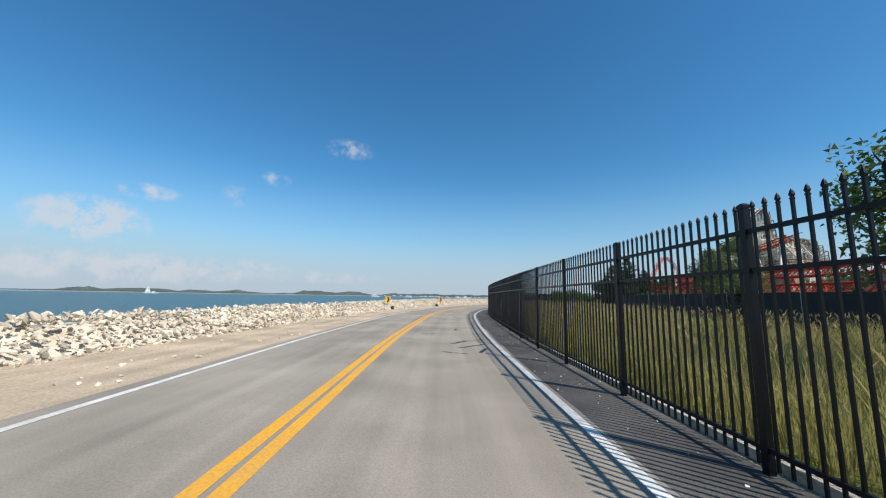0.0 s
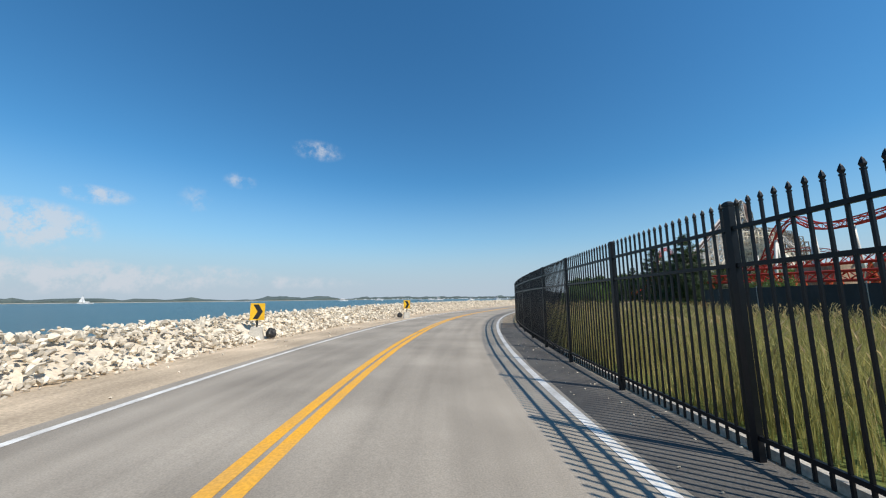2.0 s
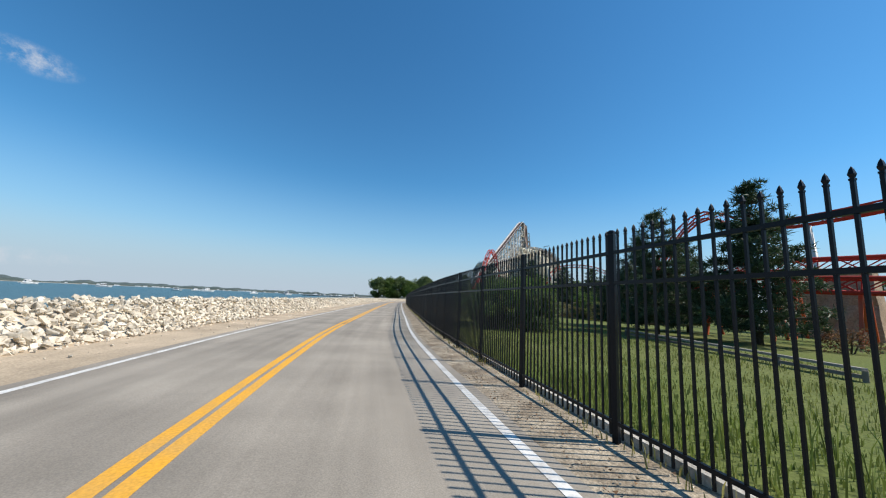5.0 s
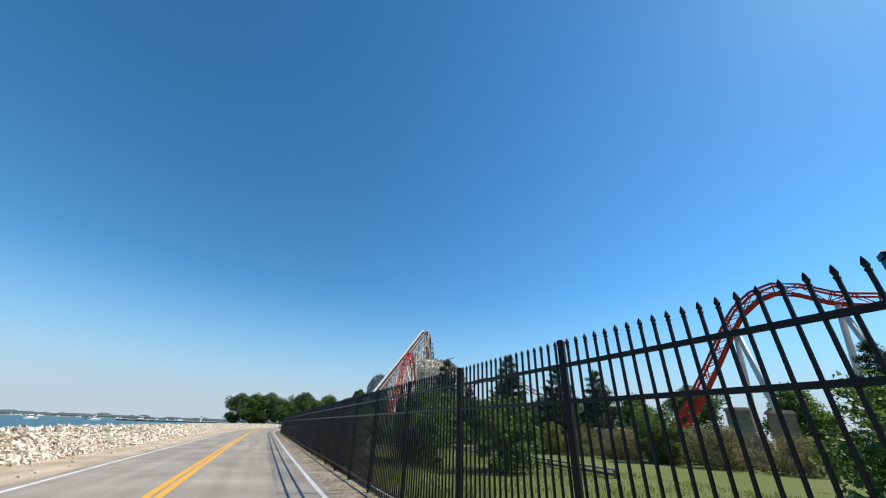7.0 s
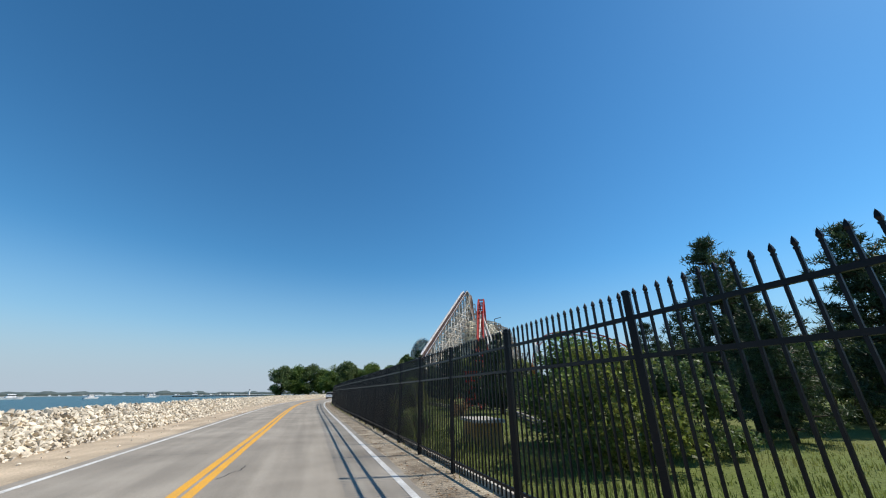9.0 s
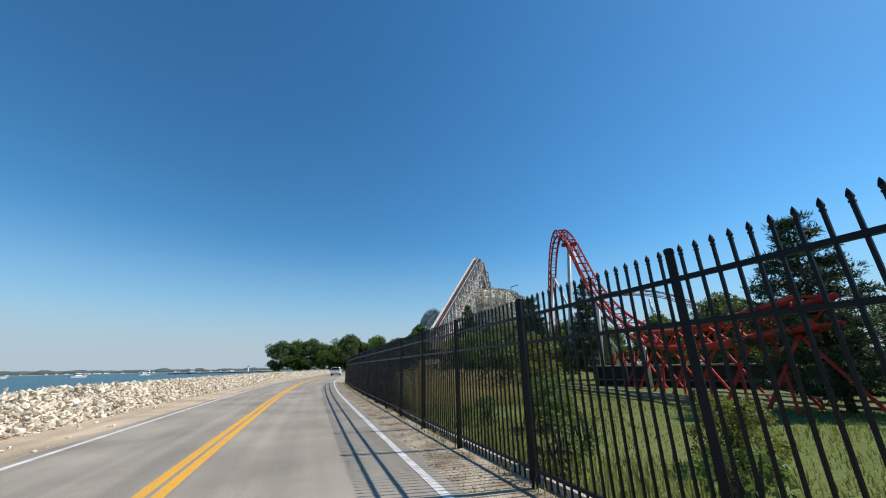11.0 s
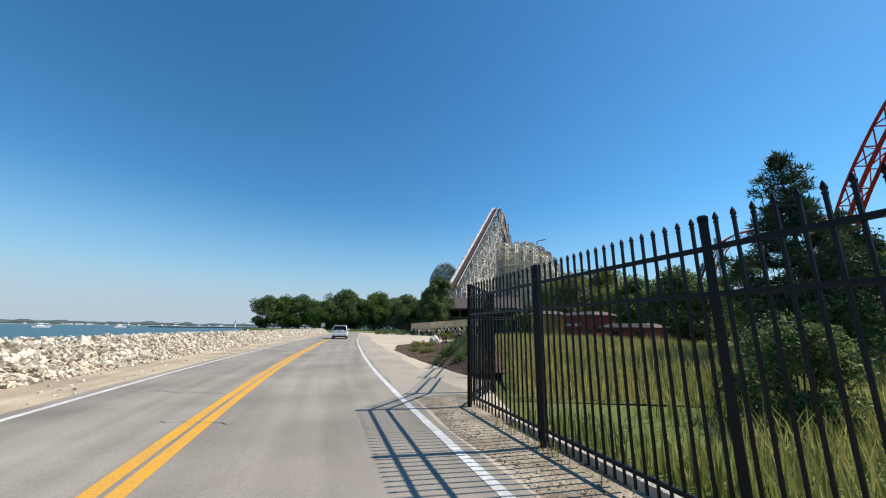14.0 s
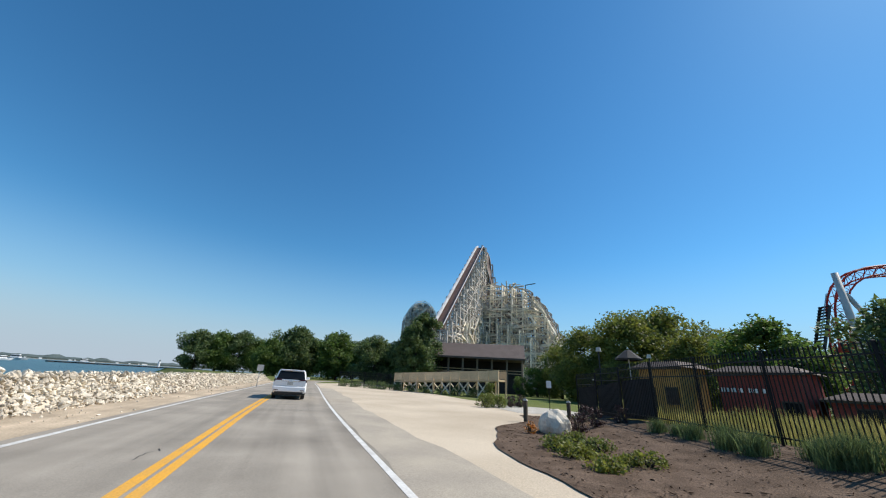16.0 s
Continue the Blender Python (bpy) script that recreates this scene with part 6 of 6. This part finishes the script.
canopy.f = [q for k in range(8) for q in ((3 * k, 3 * k + 1, 3 * k + 4, 3 * k + 3), (3 * k + 1, 3 * k + 2, 3 * k + 5, 3 * k + 4))] + [(0, 3, 6, 9, 12, 15, 18, 21)]
part("canopy", canopy, FABRIC, brolly)
for x, y in ((98.9, 170.6), (103, 168)):
    lamp = thing("park_lamp", put(x, y), "slim park lamp with a small pale head", "street lamp", "park lamps")
    part("pole", Shape().tube([(0, 0, 0), (0, 0, 3.9)], [0.06, 0.04], 8), CAR_BLACK, lamp)
    part("head", Shape().box((0, 0, 4.0), (0.3, 0.3, 0.25), taper=0.7), PALE_STEEL, lamp)
for i, (x, y) in enumerate(((92.4, 173.2), (94.2, 171.6))):
    bol = thing("bollard", put(x, y), "short dark timber bollard by the walkway", "bollard", "bollards by the walkway")
    part("post", Shape().box((0, 0, 0.45), (0.16, 0.16, 1.0)), BARK, bol)
    part("cap", Shape().box((0, 0, 0.98), (0.2, 0.2, 0.08), taper=0.6), KERB, bol)
note = thing("notice_plate", facing(92.2, 172.0, 75, 167.6, 0), "small white notice plate fixed to the fence", "sign")
part("plate", Shape().box((0, -0.05, 1.72), (0.22, 0.012, 0.3)), BOAT_WHITE, note)
part("stake", Shape().box((0, -0.02, 0.95), (0.03, 0.03, 1.9)), BLACK, note)

# ---- planting bed ----
bsh = Shape()
bm = bmesh.new()
bmesh.ops.create_icosphere(bm, subdivisions=3, radius=0.5)
for vtx in bm.verts:
    c = vtx.co
    f = 1 + 0.22 * noise.noise(c * 2.1) + 0.10 * noise.noise(c * 5.0)
    vtx.co = Vector((c.x * 1.45 * f, c.y * 1.1 * f, (c.z * 1.15 * f) + 0.30))
bm.verts.index_update()
bsh.v, bsh.f = [tuple(v.co) for v in bm.verts], [tuple(v.index for v in f.verts) for f in bm.faces]
bm.free()
boulder = solid("boulder", bsh, BOULDER, "large pale boulder at the edge of the planting bed", "boulder")
boulder.matrix_basis = put(89.0, 171.0, 0, 0.6, 0.95)
rng = random.Random(61)


def tuft(seed, label, mat, n, low, high, spread, name, at, wide=0.008):
    r = random.Random(seed)
    t = thing(name, at, label, "plant")
    for i in range(4):
        a = 1.57 * i + r.uniform(-0.3, 0.3)
        cx, cy = math.cos(a) * spread * 0.55, math.sin(a) * spread * 0.55
        spots = [(cx + r.gauss(0, spread * 0.75), cy + r.gauss(0, spread * 0.75), 1.0) for _ in range(n // 4)]
        part("leaf_fan", blades(spots, low * r.uniform(0.85, 1.1), high * r.uniform(0.8, 1.1), wide, seed * 7 + i, 0.8), mat, t)
    return t


clump = tuft(1, "green ornamental grass clump in the mulch", BLUE_BLADE, 620, 0.3, 0.8, 0.20, "grass_clump", put(85.4, 164.4, rise_z(85.4, 164.4) + 0.01))
for i in range(26):
    u = 8.4 + i * 0.76
    p = RISE0 + F2 * u + N_F2 * rng.uniform(0.5, 1.7)
    copy_thing(clump, put(p.x, p.y, rise_z(p.x, p.y) + 0.01, rng.uniform(0, 6), rng.uniform(0.5, 0.95) * (0.7 if u < 11 else 1.0)))
bed_rng = random.Random(77)
for i in range(16):
    p = RISE0 + F2 * (9.0 + i * 0.8) + N_F2 * bed_rng.uniform(1.2, 2.3)
    copy_thing(clump, put(p.x, p.y, rise_z(p.x, p.y) + 0.01, bed_rng.uniform(0, 6), bed_rng.uniform(0.35, 0.7)))
thin = tuft(2, "thin pale weed tuft in the mulch", BLUE_BLADE, 80, 0.08, 0.30, 0.14, "weed_tuft", put(78.0, 161.6, 0.03), 0.006)
for i in range(16):
    p = RISE0 + F2 * rng.uniform(8.5, 26) + N_F2 * rng.uniform(0.4, 2.0)
    copy_thing(thin, put(p.x, p.y, rise_z(p.x, p.y) + 0.01, rng.uniform(0, 6), rng.uniform(0.6, 1.2)))
lowp = shrub(71, 0.30, 1.0, LEAF_GOLD, 700, 0.09, "small yellow-green bedding plant in the mulch", put(84.5, 169.4, 0.03), "bedding_plant")
for x, y in ((83.6, 168.6), (85.4, 170.0), (86.2, 169.2), (87.4, 170.0), (81.2, 166.2), (77.6, 162.4), (79.0, 164.6), (84.8, 168.0)):
    copy_thing(lowp, put(x + rng.uniform(-0.2, 0.2), y, rise_z(x, y) + 0.02, rng.uniform(0, 6), rng.uniform(0.6, 1.2)))
chips = Shape()
for _ in range(5200):
    u = rng.uniform(6, 36)
    p = RISE0 + F2 * u + N_F2 * rng.uniform(-0.3, bed_line(u) - 0.05)
    z, a, w = rise_z(p.x, p.y) + 0.06, rng.uniform(0, 6.28), rng.uniform(0.02, 0.07)
    c, d = Vector((math.cos(a) * w, math.sin(a) * w, rng.uniform(-0.015, 0.02))), Vector((-math.sin(a) * w * 0.35, math.cos(a) * w * 0.35, rng.uniform(-0.01, 0.015)))
    q = Vector((p.x, p.y, z))
    chips.add([tuple(q - c), tuple(q + d), tuple(q + c), tuple(q - d)], [(0, 1, 2, 3)])
solid("bark_chips", chips, CHIP, "loose bark chips strewn over the planting bed", "mulch", kind="stuff")
plum = shrub(72, 0.75, 0.7, PLUM, 700, 0.07, "small dark reddish shrub in the mulch", put(89.7, 170.3, 0.05), "bedding_shrub")
for x, y in ((91.0, 169.9), (92.1, 169.1), (92.6, 170.6)):
    copy_thing(plum, put(x, y, rise_z(x, y) + 0.02, rng.uniform(0, 6), rng.uniform(0.8, 1.1)))
flowers = shrub(73, 0.4, 0.5, FLOWER, 400, 0.05, "small orange flowers beside the boulder", put(88.0, 171.6, 0.03), "flower_plant")
oat = shrub(74, 0.9, 1.4, LEAF_GOLD, 1500, 0.1, "yellow-green grassy shrub at the end of the turnout", put(100.4, 178.8), "shrub")
copy_thing(oat, put(101.6, 178.2, 0, 2, 0.9))
copy_thing(oat, put(102.6, 179.6, 0, 1, 0.8))
copy_thing(oat, put(118.2, 186.2, 0, 4, 1.15, 1.7))
copy_thing(plum, put(103.4, 178.0, 0, 1, 1.2))
copy_thing(plum, put(104.6, 177.6, 0, 3, 1.3))
copy_thing(hedge, put(105.8, 178.6, 0, 3, 0.7))


# ---- white sport utility car on the road ----
def rounded(w, l, h, at_z, taper_top=1.0, shift=0.0, bevel=0.08, seg=3):
    """A box with bevelled edges: length on y, drawn in towards the top."""
    bm = bmesh.new()
    bmesh.ops.create_cube(bm, size=1.0)
    for v in bm.verts:
        k = taper_top if v.co.z > 0 else 1.0
        v.co = Vector((v.co.x * w * k, v.co.y * l * k + (shift if v.co.z > 0 else 0), v.co.z * h + at_z))
    bmesh.ops.bevel(bm, geom=list(bm.edges), offset=bevel, segments=seg, affect="EDGES", profile=0.6)
    bm.verts.index_update()
    sh = Shape()
    sh.v, sh.f = [tuple(v.co) for v in bm.verts], [tuple(v.index for v in f.verts) for f in bm.faces]
    bm.free()
    return sh


def utility_car(at):
    t = thing("sport_utility_car", at, "white sport utility car with dark rear window driving in the lane", "car")
    part("body", rounded(1.94, 4.75, 0.78, 0.74, 0.975, bevel=0.15), CAR_WHITE, t, smooth=True)
    part("cabin", rounded(1.82, 4.0, 0.62, 1.37, 0.84, 0.0, bevel=0.12).mesh("cabin", CAR_WHITE), CAR_WHITE, t, at=Matrix.Translation((0, -0.32, 0)))
    part("sill", rounded(1.86, 4.55, 0.16, 0.31, 1.0, bevel=0.04), CAR_BLACK, t)
    hatch = part("hatch", Shape().add([(-0.86, -2.385, 0.78), (0.86, -2.385, 0.78), (0.86, -2.40, 1.06), (-0.86, -2.40, 1.06), (-0.86, -2.34, 0.78), (0.86, -2.34, 0.78), (0.86, -2.34, 1.06), (-0.86, -2.34, 1.06)],
                                      [(0, 1, 2, 3), (4, 7, 6, 5), (0, 4, 5, 1), (3, 2, 6, 7), (0, 3, 7, 4), (1, 5, 6, 2)]), CAR_WHITE, t)
    part("rear_window", Shape().add([(-0.82, -2.305, 1.13), (0.82, -2.305, 1.13), (0.69, -2.06, 1.60), (-0.69, -2.06, 1.60), (-0.82, -2.24, 1.13), (0.82, -2.24, 1.13), (0.69, -2.0, 1.60), (-0.69, -2.0, 1.60)],
                                    [(0, 1, 2, 3), (7, 6, 5, 4), (0, 4, 5, 1), (1, 5, 6, 2), (2, 6, 7, 3), (3, 7, 4, 0)]), CAR_GLASS, t, "dark tinted rear window")
    for s in (-1, 1):
        part("side_window", Shape().add([(s * 0.865, -2.0, 1.16), (s * 0.865, 1.35, 1.16), (s * 0.765, 1.05, 1.55), (s * 0.765, -1.8, 1.55), (s * 0.90, -2.0, 1.16), (s * 0.90, 1.35, 1.16), (s * 0.80, 1.05, 1.55),
                                         (s * 0.80, -1.8, 1.55)], [(0, 1, 2, 3), (7, 6, 5, 4), (0, 4, 5, 1), (1, 5, 6, 2), (2, 6, 7, 3), (3, 7, 4, 0)]), CAR_GLASS, t)
        part("tail_lamp", rounded(0.46, 0.16, 0.15, 1.06, 0.9, bevel=0.04).mesh("tail_lamp", TAIL_RED), TAIL_RED, t, "dark red tail lamp", at=Matrix.Translation((s * 0.72, -2.32, 0.0)))
        part("mirror", rounded(0.22, 0.12, 0.15, 1.2, 1.0, bevel=0.04).mesh("mirror", CAR_WHITE), CAR_WHITE, t, at=Matrix.Translation((s * 1.03, 0.85, 0.0)))
        part("roof_rail", Shape().tube([(s * 0.62, -1.6, 1.70), (s * 0.62, 0.9, 1.70)], 0.022, 6), CAR_BLACK, t)
        part("reflector", Shape().box((s * 0.74, -2.43, 0.52), (0.22, 0.02, 0.04)), TAIL_RED, t)
    part("spoiler", rounded(1.36, 0.3, 0.06, 1.66, 1.0, bevel=0.02).mesh("spoiler", CAR_WHITE), CAR_WHITE, t, at=Matrix.Translation((0, -1.98, 0)))
    part("rear_bumper", rounded(1.86, 0.22, 0.30, 0.58, 1.0, bevel=0.07).mesh("rear_bumper", CAR_WHITE), CAR_WHITE, t, at=Matrix.Translation((0, -2.32, 0)))
    part("diffuser", rounded(1.6, 0.12, 0.14, 0.37, 1.0, bevel=0.03).mesh("diffuser", CAR_BLACK), CAR_BLACK, t, "black lower rear trim", at=Matrix.Translation((0, -2.33, 0)))
    plate = part("number_plate", Shape().box((0, -2.41, 0.90), (0.32, 0.012, 0.16)), GREY_SIGN, hatch, "pale number plate")
    part("chrome_strip", Shape().box((0, -2.408, 1.04), (1.1, 0.012, 0.03)), CHROME, hatch)
    part("rear_wiper", Shape().beam((0, -2.32, 1.14), (0.4, -2.29, 1.21), 0.025), CAR_BLACK, t)
    for x in (-0.83, 0.83):
        for y in (-1.45, 1.42):
            w = part("wheel", Shape().tube([(x - 0.11, y, 0.36), (x - 0.09, y, 0.36), (x + 0.09, y, 0.36), (x + 0.11, y, 0.36)], [0.32, 0.36, 0.36, 0.32], 20), TYRE, t, "black tyre")
            part("rim", Shape().tube([(x - 0.115, y, 0.36), (x + 0.115, y, 0.36)], 0.22, 12), CHROME, w)
    return t


utility_car(Matrix.Translation((91.0, 188.7, 0.025)) @ Matrix.Rotation(radians(-38.5), 4, "Z"))
